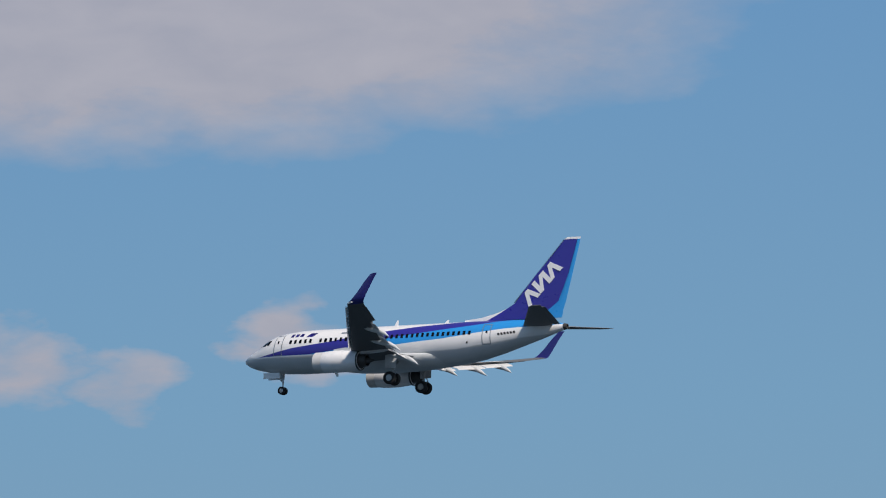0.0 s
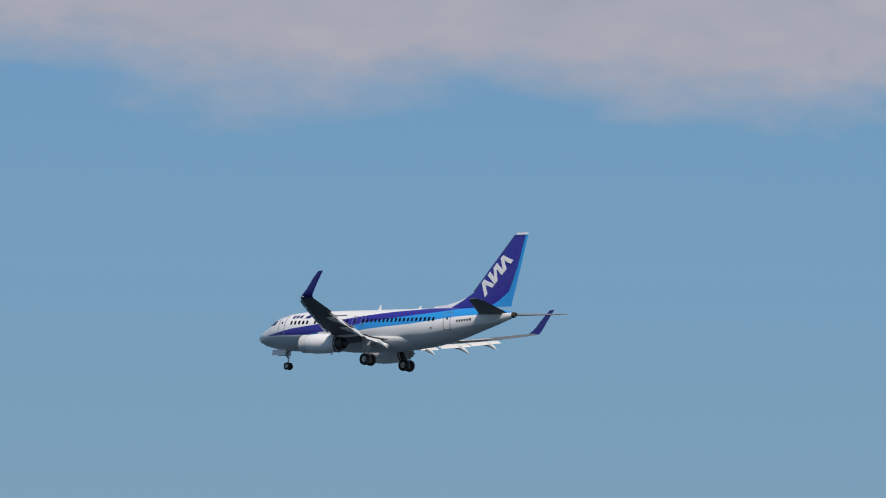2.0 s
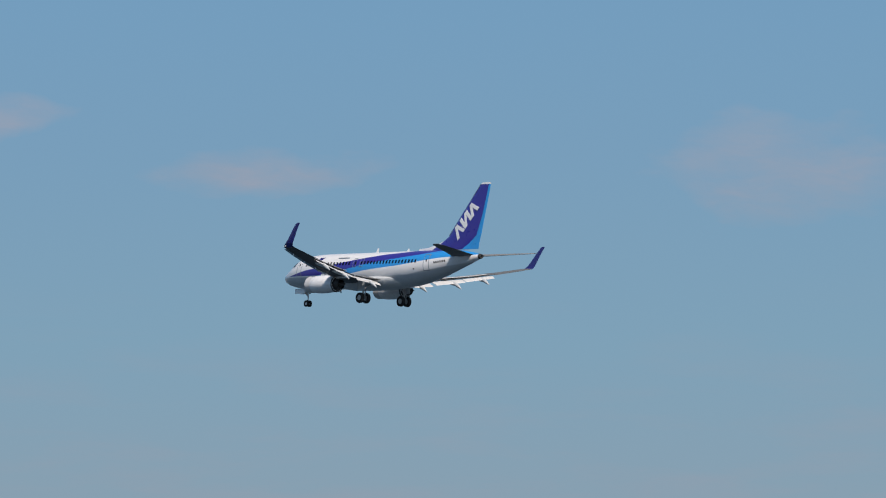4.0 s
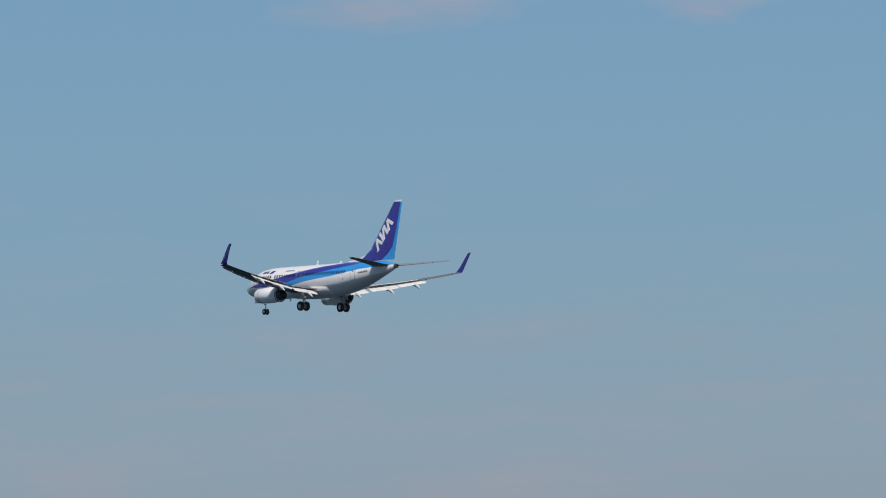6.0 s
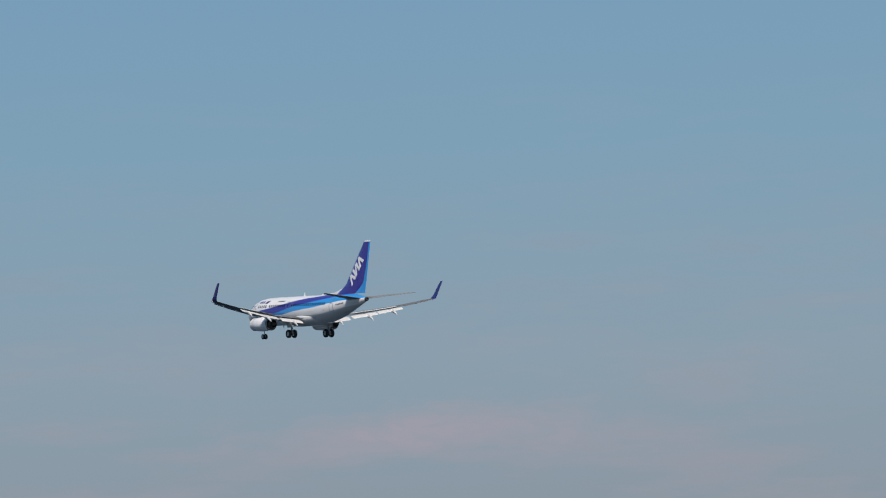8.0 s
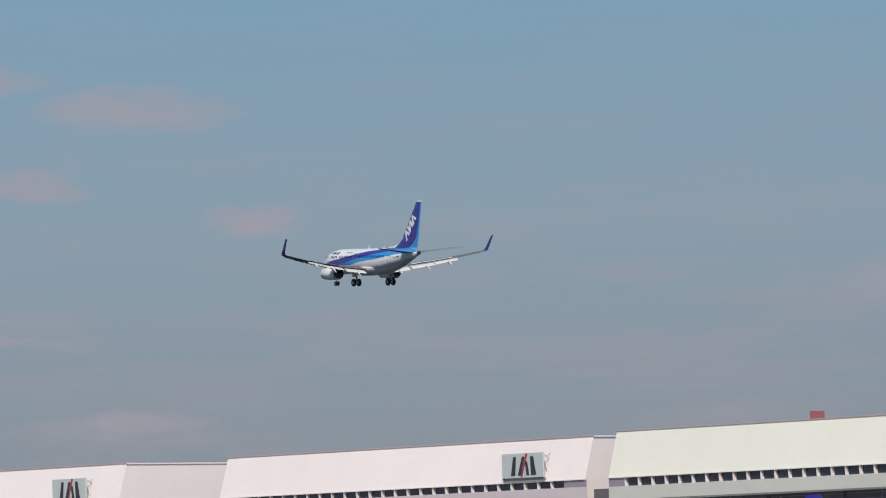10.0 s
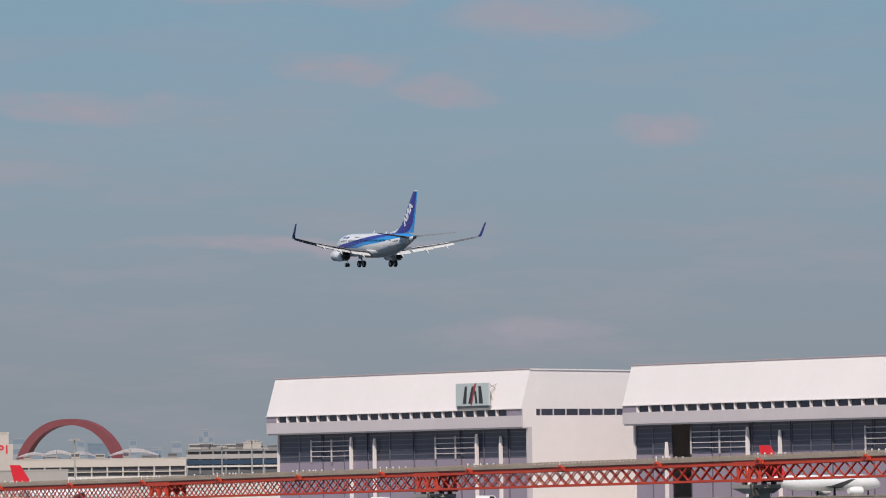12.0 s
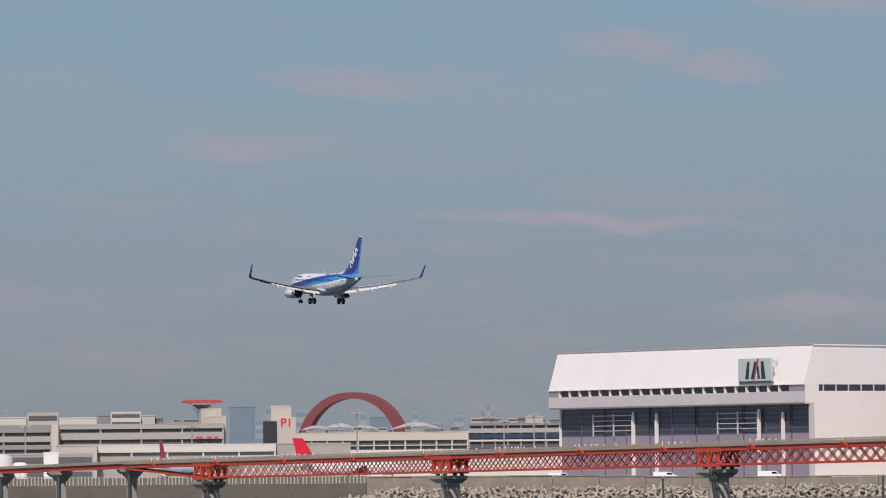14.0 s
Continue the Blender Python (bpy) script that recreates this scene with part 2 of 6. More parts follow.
M = {
    "livery": livery_material(),
    "white_paint": material("white_gloss_paint", PAINT_WHITE, 0.3, grain=0.04, scale=2, stain=0.06, stain_scale=0.6, coat=0.3),
    "belly": material("grey_belly_paint", BELLY_GREY, 0.38, grain=0.06, scale=2, stain=0.12, stain_scale=0.5),
    "wing": material("grey_wing_skin", (0.135, 0.14, 0.145), 0.6, 0.0, grain=0.06, scale=3, stain=0.1, stain_scale=0.5),
    "tail_grey": material("matt_grey_tailplane_skin", (0.21, 0.215, 0.22), 0.75, grain=0.06, scale=3, stain=0.1, stain_scale=0.5),
    "flap": material("pale_grey_flap", (0.60, 0.60, 0.59), 0.42, grain=0.06, scale=3, stain=0.1, stain_scale=0.7),
    "metal": material("bare_metal", (0.62, 0.62, 0.63), 0.25, 1.0, grain=0.05, scale=4),
    "dark_metal": material("heat_stained_metal", (0.07, 0.066, 0.062), 0.5, 0.3, grain=0.15, scale=5),
    "dark_blue": material("dark_blue_paint", DARK_BLUE, 0.3, grain=0.05, scale=2, stain=0.05, stain_scale=0.5, coat=0.3),
    # the livery's dark blue again, with the winglets' shade put into the colour
    "navy": material("shaded_winglet_blue", (0.020, 0.019, 0.16), 0.32, grain=0.05, scale=2, stain=0.05, stain_scale=0.5, coat=0.3),
    "light_blue": material("light_blue_paint", LIGHT_BLUE, 0.3, grain=0.05, scale=2, stain=0.05, stain_scale=0.5, coat=0.3),
    "glass": material("dark_window_glass", (0.012, 0.014, 0.018), 0.08, coat=0.3),
    "rubber": material("tyre_rubber", (0.018, 0.018, 0.018), 0.8, grain=0.15, scale=6),
    "strut": material("painted_strut", (0.42, 0.42, 0.42), 0.4, 0.3, grain=0.1, scale=6),
    "mark_grey": material("door_outline_paint", (0.27, 0.33, 0.40), 0.4),
    "orange_red": material("aviation_red_paint", (0.72, 0.085, 0.038), 0.5, grain=0.16, scale=0.8, stain=0.24, stain_scale=0.12, second=(0.58, 0.062, 0.032)),
    "deck": material("weathered_deck_grating", (0.40, 0.325, 0.255), 0.8, grain=0.2, scale=1.5, stain=0.25, stain_scale=0.2, bump=0.3),
    "galvanised": material("galvanised_steel", (0.42, 0.42, 0.40), 0.5, 0.5, grain=0.12, scale=3),
    "pier": material("stained_pier_concrete", (0.36, 0.33, 0.29), 0.85, grain=0.16, scale=0.8, stain=0.3, stain_scale=0.25, bump=0.4),
    "sea_wall": material("weathered_sea_wall_concrete", (0.235, 0.205, 0.165), 0.9, grain=0.2, scale=0.7, stain=0.4, stain_scale=0.14, bump=0.4, second=(0.29, 0.25, 0.20)),
    "wet": material("wet_weedy_concrete", (0.075, 0.07, 0.06), 0.5, grain=0.3, scale=0.9, stain=0.3, stain_scale=0.2, bump=0.4),
    "armour": material("armour_block_concrete", (0.36, 0.32, 0.265), 0.9, grain=0.2, scale=1.3, stain=0.35, stain_scale=0.4, bump=0.5, piece=0.2),
    "apron": material("apron_concrete", (0.34, 0.33, 0.30), 0.85, grain=0.12, scale=0.3, stain=0.25, stain_scale=0.02),
    "roof_white": material("white_roof_sheet", (0.80, 0.745, 0.735), 0.45, grain=0.03, scale=0.6, stain=0.07, stain_scale=0.05),
    "roof_green": material("pale_green_white_sheet", (0.74, 0.75, 0.67), 0.45, grain=0.03, scale=0.6, stain=0.07, stain_scale=0.05),
    "wall_white": material("white_wall_sheet", (0.79, 0.725, 0.71), 0.55, grain=0.03, scale=0.5, stain=0.08, stain_scale=0.04),
    "fascia": material("lilac_grey_fascia", (0.55, 0.50, 0.52), 0.5, grain=0.04, scale=0.6, stain=0.1, stain_scale=0.06),
    "fascia_green": material("grey_green_fascia", (0.54, 0.56, 0.52), 0.5, grain=0.04, scale=0.6, stain=0.1, stain_scale=0.06),
    "lilac": material("lilac_door_sheet", (0.285, 0.24, 0.30), 0.55, grain=0.05, scale=0.6, stain=0.12, stain_scale=0.08),
    "door_glass": material("dark_hangar_glazing", (0.045, 0.048, 0.075), 0.35, grain=0.25, scale=0.25, stain=0.3, stain_scale=0.1),
    "edge_pink": material("faded_pink_roof_edge", (0.55, 0.40, 0.40), 0.55, grain=0.05, scale=1, stain=0.1, stain_scale=0.2),
    # no louvres: grey of the hangar gap, its shade put into the colour
    "louvre": material("hangar_gap_shade_grey", (0.105, 0.105, 0.12), 0.7, grain=0.15, scale=0.6, stain=0.15, stain_scale=0.1),
    "quay": material("brown_grey_quay_concrete", (0.125, 0.113, 0.098), 0.9, grain=0.2, scale=0.7, stain=0.4, stain_scale=0.14, bump=0.4),
    "fence": material("brown_fence_mesh", (0.17, 0.15, 0.125), 0.85, grain=0.2, scale=1.5, stain=0.25, stain_scale=0.3),
    "sign_grey": material("pale_sign_board", (0.46, 0.52, 0.525), 0.45, grain=0.03, scale=1, stain=0.05, stain_scale=0.2),
    "sign_dark": material("black_sign_paint", (0.03, 0.03, 0.035), 0.5),
    "red": material("bright_red_paint", (0.66, 0.022, 0.035), 0.35, grain=0.05, scale=1, stain=0.06, stain_scale=0.3),
    "stripe_red": material("dark_red_sign_paint", (0.36, 0.03, 0.04), 0.45),
    "arch_red": material("dull_red_arch_paint", (0.215, 0.06, 0.066), 0.55, grain=0.06, scale=0.3, stain=0.12, stain_scale=0.06),
    "radar_red": material("faded_radar_red_paint", (0.46, 0.082, 0.078), 0.55, grain=0.08, scale=1, stain=0.15, stain_scale=0.2),
    "beige": material("beige_wall", (0.50, 0.45, 0.405), 0.75, grain=0.05, scale=0.4, stain=0.12, stain_scale=0.05),
    "pale": material("pale_grey_wall", (0.36, 0.335, 0.32), 0.75, grain=0.05, scale=0.4, stain=0.12, stain_scale=0.05),
    "mid_grey": material("mid_grey_wall", (0.25, 0.245, 0.245), 0.75, grain=0.05, scale=0.4, stain=0.12, stain_scale=0.05),
    # shade of open storeys put into a dark colour, shared with windows and louvres
    "shadow_band": material("storey_shade_and_windows", (0.105, 0.105, 0.115), 0.8, grain=0.2, scale=0.2, stain=0.2, stain_scale=0.1),
    "blue_glass": material("blue_curtain_glass", (0.030, 0.055, 0.095), 0.3, grain=0.15, scale=0.2, stain=0.2, stain_scale=0.08),
    "membrane": material("white_membrane", (0.60, 0.555, 0.525), 0.6, grain=0.03, scale=0.5),
    # far blocks: the haze of distance is mixed into these two base colours
    "haze_tower": material("far_facade_haze_tint", (0.25, 0.28, 0.31), 0.8, grain=0.08, scale=0.1, stain=0.12, stain_scale=0.03),
    "haze_blue": material("far_blue_glass_haze_tint", (0.155, 0.208, 0.265), 0.5, grain=0.08, scale=0.1, stain=0.12, stain_scale=0.03),
    "feather_white": material("white_feathers", (0.42, 0.41, 0.41), 0.8, grain=0.1, scale=8),
    "feather_dark": material("dark_brown_feathers", (0.10, 0.085, 0.075), 0.8, grain=0.2, scale=8),
    "bill": material("yellow_bill", (0.55, 0.36, 0.05), 0.5),
    "door_rail": material("dull_door_rail", (0.12, 0.12, 0.155), 0.5, grain=0.05, scale=1),
    "lamp_glass": material("white_lamp_glass", (0.8, 0.8, 0.78), 0.3),
    "shore": material("shore_gravel", (0.24, 0.22, 0.19), 0.9, grain=0.2, scale=2, stain=0.2, stain_scale=0.2, bump=0.3),
}


def water_material():
    m = bpy.data.materials.new("harbour_water")
    m.use_nodes = True
    nt = m.node_tree
    b = nt.nodes["Principled BSDF"]
    b.inputs["Base Color"].default_value = (0.015, 0.034, 0.052, 1)
    b.inputs["Roughness"].default_value, b.inputs["IOR"].default_value = 0.34, 1.33
    co = nt.nodes.new("ShaderNodeTexCoord").outputs["Object"]
    mp = nt.nodes.new("ShaderNodeMapping")
    mp.inputs["Scale"].default_value = (0.35, 0.12, 1)
    link(nt, co, mp.inputs[0])
    n1, n2 = noise_node(nt, mp.outputs[0], 1.0, 8, 0.65), noise_node(nt, mp.outputs[0], 0.12, 4)
    h = math_node(nt, "ADD", n1.outputs[0], math_node(nt, "MULTIPLY", n2.outputs[0], 1.5))
    bn = nt.nodes.new("ShaderNodeBump")
    bn.inputs["Strength"].default_value, bn.inputs["Distance"].default_value = 0.45, 0.6
    link(nt, h, bn.inputs["Height"])
    link(nt, bn.outputs[0], b.inputs["Normal"])
    return m


M["water"] = water_material()
for _n in ("tail_grey", "wing"):
    M[_n].node_tree.nodes["Principled BSDF"].inputs["Specular IOR Level"].default_value = 0.2


# ---- building helpers ----
def mesh_of(name, bm, mat, smooth=False):
    me = bpy.data.meshes.new(name)
    bmesh.ops.recalc_face_normals(bm, faces=bm.faces)
    if smooth:
        for f in bm.faces:
            f.smooth = True
    bm.to_mesh(me)
    bm.free()
    for x in (mat if isinstance(mat, (list, tuple)) else [mat]):
        me.materials.append(M[x])
    if smooth:
        me.set_sharp_from_angle(angle=radians(40))
    return me


def part(name, bm, mat, parent=None, label="", smooth=False, m=None):
    ob = new(name, mesh_of(name, bm, mat, smooth))
    if m is not None:
        ob.matrix_basis = m
    if parent is not None:
        ob.parent = parent
    return tagged(ob, label)


def put(name, me, parent, m):
    """One more object on a mesh that exists."""
    ob = new(name, me)
    ob.parent = parent
    ob.matrix_basis = m
    return ob


def thing(name, m, label, category, group="", kind=""):
    ob = new(name)
    ob.empty_display_size = 0.2
    ob.matrix_basis = m
    return tagged(ob, label, category, group, kind)


def box(bm, x0, x1, y0, y1, z0, z1, bevel=0.0, mi=0):
    vs = [bm.verts.new(p) for p in ((x0, y0, z0), (x1, y0, z0), (x1, y1, z0), (x0, y1, z0), (x0, y0, z1), (x1, y0, z1), (x1, y1, z1), (x0, y1, z1))]
    fs = [bm.faces.new([vs[i] for i in q]) for q in ((0, 3, 2, 1), (4, 5, 6, 7), (0, 1, 5, 4), (1, 2, 6, 5), (2, 3, 7, 6), (3, 0, 4, 7))]
    for f in fs:
        f.material_index = mi
    if bevel:
        bmesh.ops.bevel(bm, geom=list({e for f in fs for e in f.edges}), offset=bevel, segments=2, affect="EDGES", profile=0.6)


def boxed(x0, x1, y0, y1, z0, z1, bevel=0.0):
    bm = bmesh.new()
    box(bm, x0, x1, y0, y1, z0, z1, bevel)
    return bm


def bar(bm, a, b, w, h=None, mi=0):
    """A straight bar of square section from a to b."""
    a, b = Vector(a), Vector(b)
    h = h or w
    d = (b - a).normalized()
    side = d.cross(Vector((0, 0, 1)))
    side = side.normalized() if side.length > 1e-4 else Vector((1, 0, 0))
    up = side.cross(d).normalized()
    ring = [(side * sx * w + up * sz * h) / 2 for sx, sz in ((-1, -1), (1, -1), (1, 1), (-1, 1))]
    v0, v1 = [bm.verts.new(a + r) for r in ring], [bm.verts.new(b + r) for r in ring]
    fs = [bm.faces.new(v0[::-1]), bm.faces.new(v1)]
    for i in range(4):
        fs.append(bm.faces.new((v0[i], v0[(i + 1) % 4], v1[(i + 1) % 4], v1[i])))
    for f in fs:
        f.material_index = mi


def rod(bm, a, b, r0, r1=None, n=12, caps=True):
    """A round rod or cone from a to b."""
    a, b = Vector(a), Vector(b)
    r1 = r0 if r1 is None else r1
    d = (b - a).normalized()
    s = d.orthogonal().normalized()
    u = d.cross(s)
    rings = []
    for p, r in ((a, r0), (b, r1)):
        rings.append([bm.verts.new(p + r * (math.cos(k) * s + math.sin(k) * u)) for k in (2 * math.pi * i / n for i in range(n))])
    for i in range(n):
        bm.faces.new((rings[0][i], rings[0][(i + 1) % n], rings[1][(i + 1) % n], rings[1][i]))
    if caps:
        bm.faces.new(rings[0][::-1])
        bm.faces.new(rings[1])


def loft(bm, rings, close=True, caps=True):
    """A skin over rings of equally many points."""
    vs = [[bm.verts.new(p) for p in r] for r in rings]
    n = len(vs[0])
    for a, b in zip(vs, vs[1:]):
        for i in range(n if close else n - 1):
            bm.faces.new((a[i], a[(i + 1) % n], b[(i + 1) % n], b[i]))
    if caps:
        bm.faces.new(vs[0][::-1])
        bm.faces.new(vs[-1])


def lathe(bm, pts, centre=(0, 0, 0), axis="x", n=32, squash=1.0):
    """Rings of (along, radius) round an axis."""
    rings = []
    for a, r in pts:
        ring = []
        for i in range(n):
            k = 2 * math.pi * i / n
            c, s = r * math.cos(k), r * math.sin(k)
            if s < 0:
                s *= squash
            p = (a, c, s) if axis == "x" else ((c, a, s) if axis == "y" else (c, s, a))
            ring.append(Vector(p) + Vector(centre))
        rings.append(ring)
    loft(bm, rings)


def between(pts, x):
    """Straight line through (x, y) pairs, x falling or rising."""
    p = sorted(pts)
    return float(np.interp(x, [a for a, _ in p], [b for _, b in p]))


# ---- the airliner: nose at the origin, x forward, y to its left, z up ----
TOP = [(0, -0.72), (0.12, -0.50), (0.5, -0.22), (1.2, 0.16), (1.9, 0.52), (2.3, 0.84), (2.8, 1.13), (3.5, 1.40), (4.5, 1.60), (6, 1.75), (7.5, 1.79), (24, 1.79), (27, 1.75), (29, 1.66), (30.7, 1.42), (31.7, 1.22)]
BOTTOM = [(0, -0.80), (0.12, -0.98), (0.5, -1.22), (1.2, -1.5), (2.5, -1.80), (4, -1.98), (6, -2.06), (20.5, -2.06), (22, -1.94), (24, -1.58), (26, -1.08), (28, -0.48), (30, 0.12), (31.2, 0.52), (31.7, 0.68)]
HALF = [(0, 0.04), (0.12, 0.24), (0.5, 0.56), (1.2, 0.95), (2, 1.28), (3, 1.58), (4.5, 1.81), (6, 1.88), (21, 1.88), (24, 1.70), (27, 1.25), (29, 0.86), (30.7, 0.44), (31.7, 0.24)]


def skin(x, z):
    """Half width of the fuselage at x metres behind the nose and height z."""
    t, b, h = between(TOP, x), between(BOTTOM, x), between(HALF, x)
    k = (z - (t + b) / 2) / ((t - b) / 2)
    return h * math.sqrt(max(0.0, 1 - k * k))


def section(x, n=40):
    t, b, h = between(TOP, x), between(BOTTOM, x), between(HALF, x)
    return [(-x, h * math.cos(k), (t + b) / 2 + (t - b) / 2 * math.sin(k)) for k in (2 * math.pi * i / n for i in range(n))]


def airfoil(le, chord, y, z, thick=0.11, twist=0.0, camber=0.02, n=12):
    """A wing section in a plane of constant y, leading edge at x = le."""
    pts = []
    for i in range(2 * n):
        k = i / n * math.pi
        c = 0.5 * (1 + math.cos(k))
        yt = 5 * thick * (0.2969 * math.sqrt(c) - 0.126 * c - 0.3516 * c ** 2 + 0.2843 * c ** 3 - 0.1015 * c ** 4)
        h = (yt if i <= n else -yt) + camber * 4 * c * (1 - c)
        pts.append(Vector((le - c * chord * math.cos(twist), y, z + h * chord - c * chord * math.sin(twist))))
    return pts


WING_LE = [(0, -10.9), (1.9, -11.85), (16.8, -19.6)]
WING_TE = [(0, -18.2), (5.6, -18.2), (16.8, -21.2)]
WING_Z = [(0, -1.45), (1.9, -1.30), (5, -1.0), (10, -0.30), (13.8, 0.40), (16.8, 1.05)]


def shell_patch(x0, x1, z0, z1, side, lift=0.012, nx=1, nz=6, lean=0.0):
    """A thin patch that lies on the fuselage."""
    bm = bmesh.new()
    outer = []
    for j in range(nz + 1):
        z = z0 + (z1 - z0) * j / nz
        row = []
        for i in range(nx + 1):
            x = x0 + (x1 - x0) * i / nx + lean * (z - z0)
            row.append(bm.verts.new((-x, side * (skin(x, z) + lift), z)))
        outer.append(row)
    for j in range(nz):
        for i in range(nx):
            bm.faces.new((outer[j][i], outer[j][i + 1], outer[j + 1][i + 1], outer[j + 1][i]))
    bmesh.ops.solidify(bm, geom=bm.faces[:], thickness=0.03 * side)
    return bm


def frame_patch(x0, x1, z0, z1, side, w=0.07):
    """A door's outline on the fuselage."""
    bm = bmesh.new()
    def strip(a0, a1, b0, b1, nz):
        rows = []
        for j in range(nz + 1):
            z = b0 + (b1 - b0) * j / nz
            rows.append([bm.verts.new((-x, side * (skin(x, z) + 0.012), z)) for x in (a0, a1)])
        for a, b in zip(rows, rows[1:]):
            bm.faces.new((a[0], a[1], b[1], b[0]))
    strip(x0, x0 + w, z0, z1, 8)
    strip(x1 - w, x1, z0, z1, 8)
    strip(x0 + w, x1 - w, z0, z0 + w, 1)
    strip(x0 + w, x1 - w, z1 - w, z1, 1)
    bmesh.ops.solidify(bm, geom=bm.faces[:], thickness=0.02 * side)
    return bm


def wheel_mesh(r, w, name):
    """A tyre with rounded shoulders, round y."""
    bm = bmesh.new()
    prof = [(-0.30 * w, 0.52 * r), (-0.48 * w, 0.62 * r), (-0.50 * w, 0.84 * r), (-0.36 * w, 0.97 * r), (0, r), (0.36 * w, 0.97 * r), (0.50 * w, 0.84 * r), (0.48 * w, 0.62 * r), (0.30 * w, 0.52 * r)]
    lathe(bm, prof, axis="y", n=28)
    return mesh_of(name, bm, "rubber", True)


def hub_mesh(r, w, name):
    bm = bmesh.new()
    lathe(bm, [(-0.36 * w, 0.2 * r), (-0.36 * w, 0.5 * r), (-0.2 * w, 0.53 * r), (0.2 * w, 0.53 * r), (0.36 * w, 0.5 * r), (0.36 * w, 0.2 * r)], axis="y", n=20)
    return mesh_of(name, bm, "strut", True)


def engine(plane, side):
    y, z = side * 4.83, -1.93
    bm = bmesh.new()
    outer = [(-9.95, 0.86), (-10.67, 0.93), (-10.95, 1.01), (-11.65, 1.07), (-12.65, 1.06), (-13.65, 0.97), (-14.35, 0.86), (-14.37, 0.80), (-13.85, 0.80)]
    lathe(bm, [(a, 0.93 * r) for a, r in outer[1:]], (0, y, z), n=36, squash=0.93)
    nac = part("engine", bm, "white_paint", plane, "white turbofan nacelle under the wing", True)
    bm = bmesh.new()
    rings = []
    for a, r in ((-10.81, 0.907), (-9.98, 0.90), (-9.93, 0.775), (-10.65, 0.72), (-11.15, 0.75)):
        rings.append([(a, y + r * math.cos(k), z + r * math.sin(k) * (0.93 if math.sin(k) < 0 else 1)) for k in (2 * math.pi * i / 36 for i in range(36))])
    loft(bm, rings, caps=False)
    part("inlet_lip", bm, "flap", nac, "pale grey inlet lip", True)
    bm = bmesh.new()
    lathe(bm, [(-11.10, 0.71), (-11.15, 0.2), (-10.80, 0.02)], (0, y, z), n=32)
    part("fan", bm, "dark_metal", nac, "dark fan face", True)
    bm = bmesh.new()
    lathe(bm, [(-13.65, 0.60), (-14.55, 0.58), (-15.00, 0.50), (-15.01, 0.44), (-14.25, 0.44)], (0, y, z), n=28)
    part("exhaust_nozzle", bm, "dark_metal", nac, "dark exhaust nozzle", True)
    bm = bmesh.new()
    lathe(bm, [(-14.25, 0.34), (-15.05, 0.28), (-15.75, 0.03)], (0, y, z), n=20)
    part("exhaust_plug", bm, "dark_metal", nac, "", True)
    bm = bmesh.new()
    lathe(bm, [(-14.23, 0.855), (-14.35, 0.85), (-14.35, 0.60), (-14.23, 0.60)], (0, y, z), n=32)
    part("fan_duct", bm, "dark_metal", nac, "", True)
    bm = bmesh.new()
    ribs = []
    for x, zt, zb, h in ((-11.65, -0.80, -1.0, 0.05), (-12.85, -0.72, -1.3, 0.2), (-14.65, -0.85, -1.35, 0.22), (-16.45, -1.0, -1.25, 0.12), (-17.25, -1.0, -1.1, 0.03)):
        ribs.append([(x, y - h, zb), (x, y + h, zb), (x, y + h, zt), (x, y - h, zt)])
    loft(bm, ribs)
    part("pylon", bm, "belly", nac, "", True)
    bm = bmesh.new()
    s = -side
    loft(bm, [[(-11.55, y + s * 0.78, z + 0.70), (-11.60, y + s * 0.84, z + 0.70), (-11.55, y + s * 0.8, z + 0.74)], [(-12.35, y + s * 0.95, z + 1.05), (-12.55, y + s * 1.0, z + 1.0), (-12.45, y + s * 0.78, z + 0.80)]])
    part("strake", bm, "white_paint", nac)


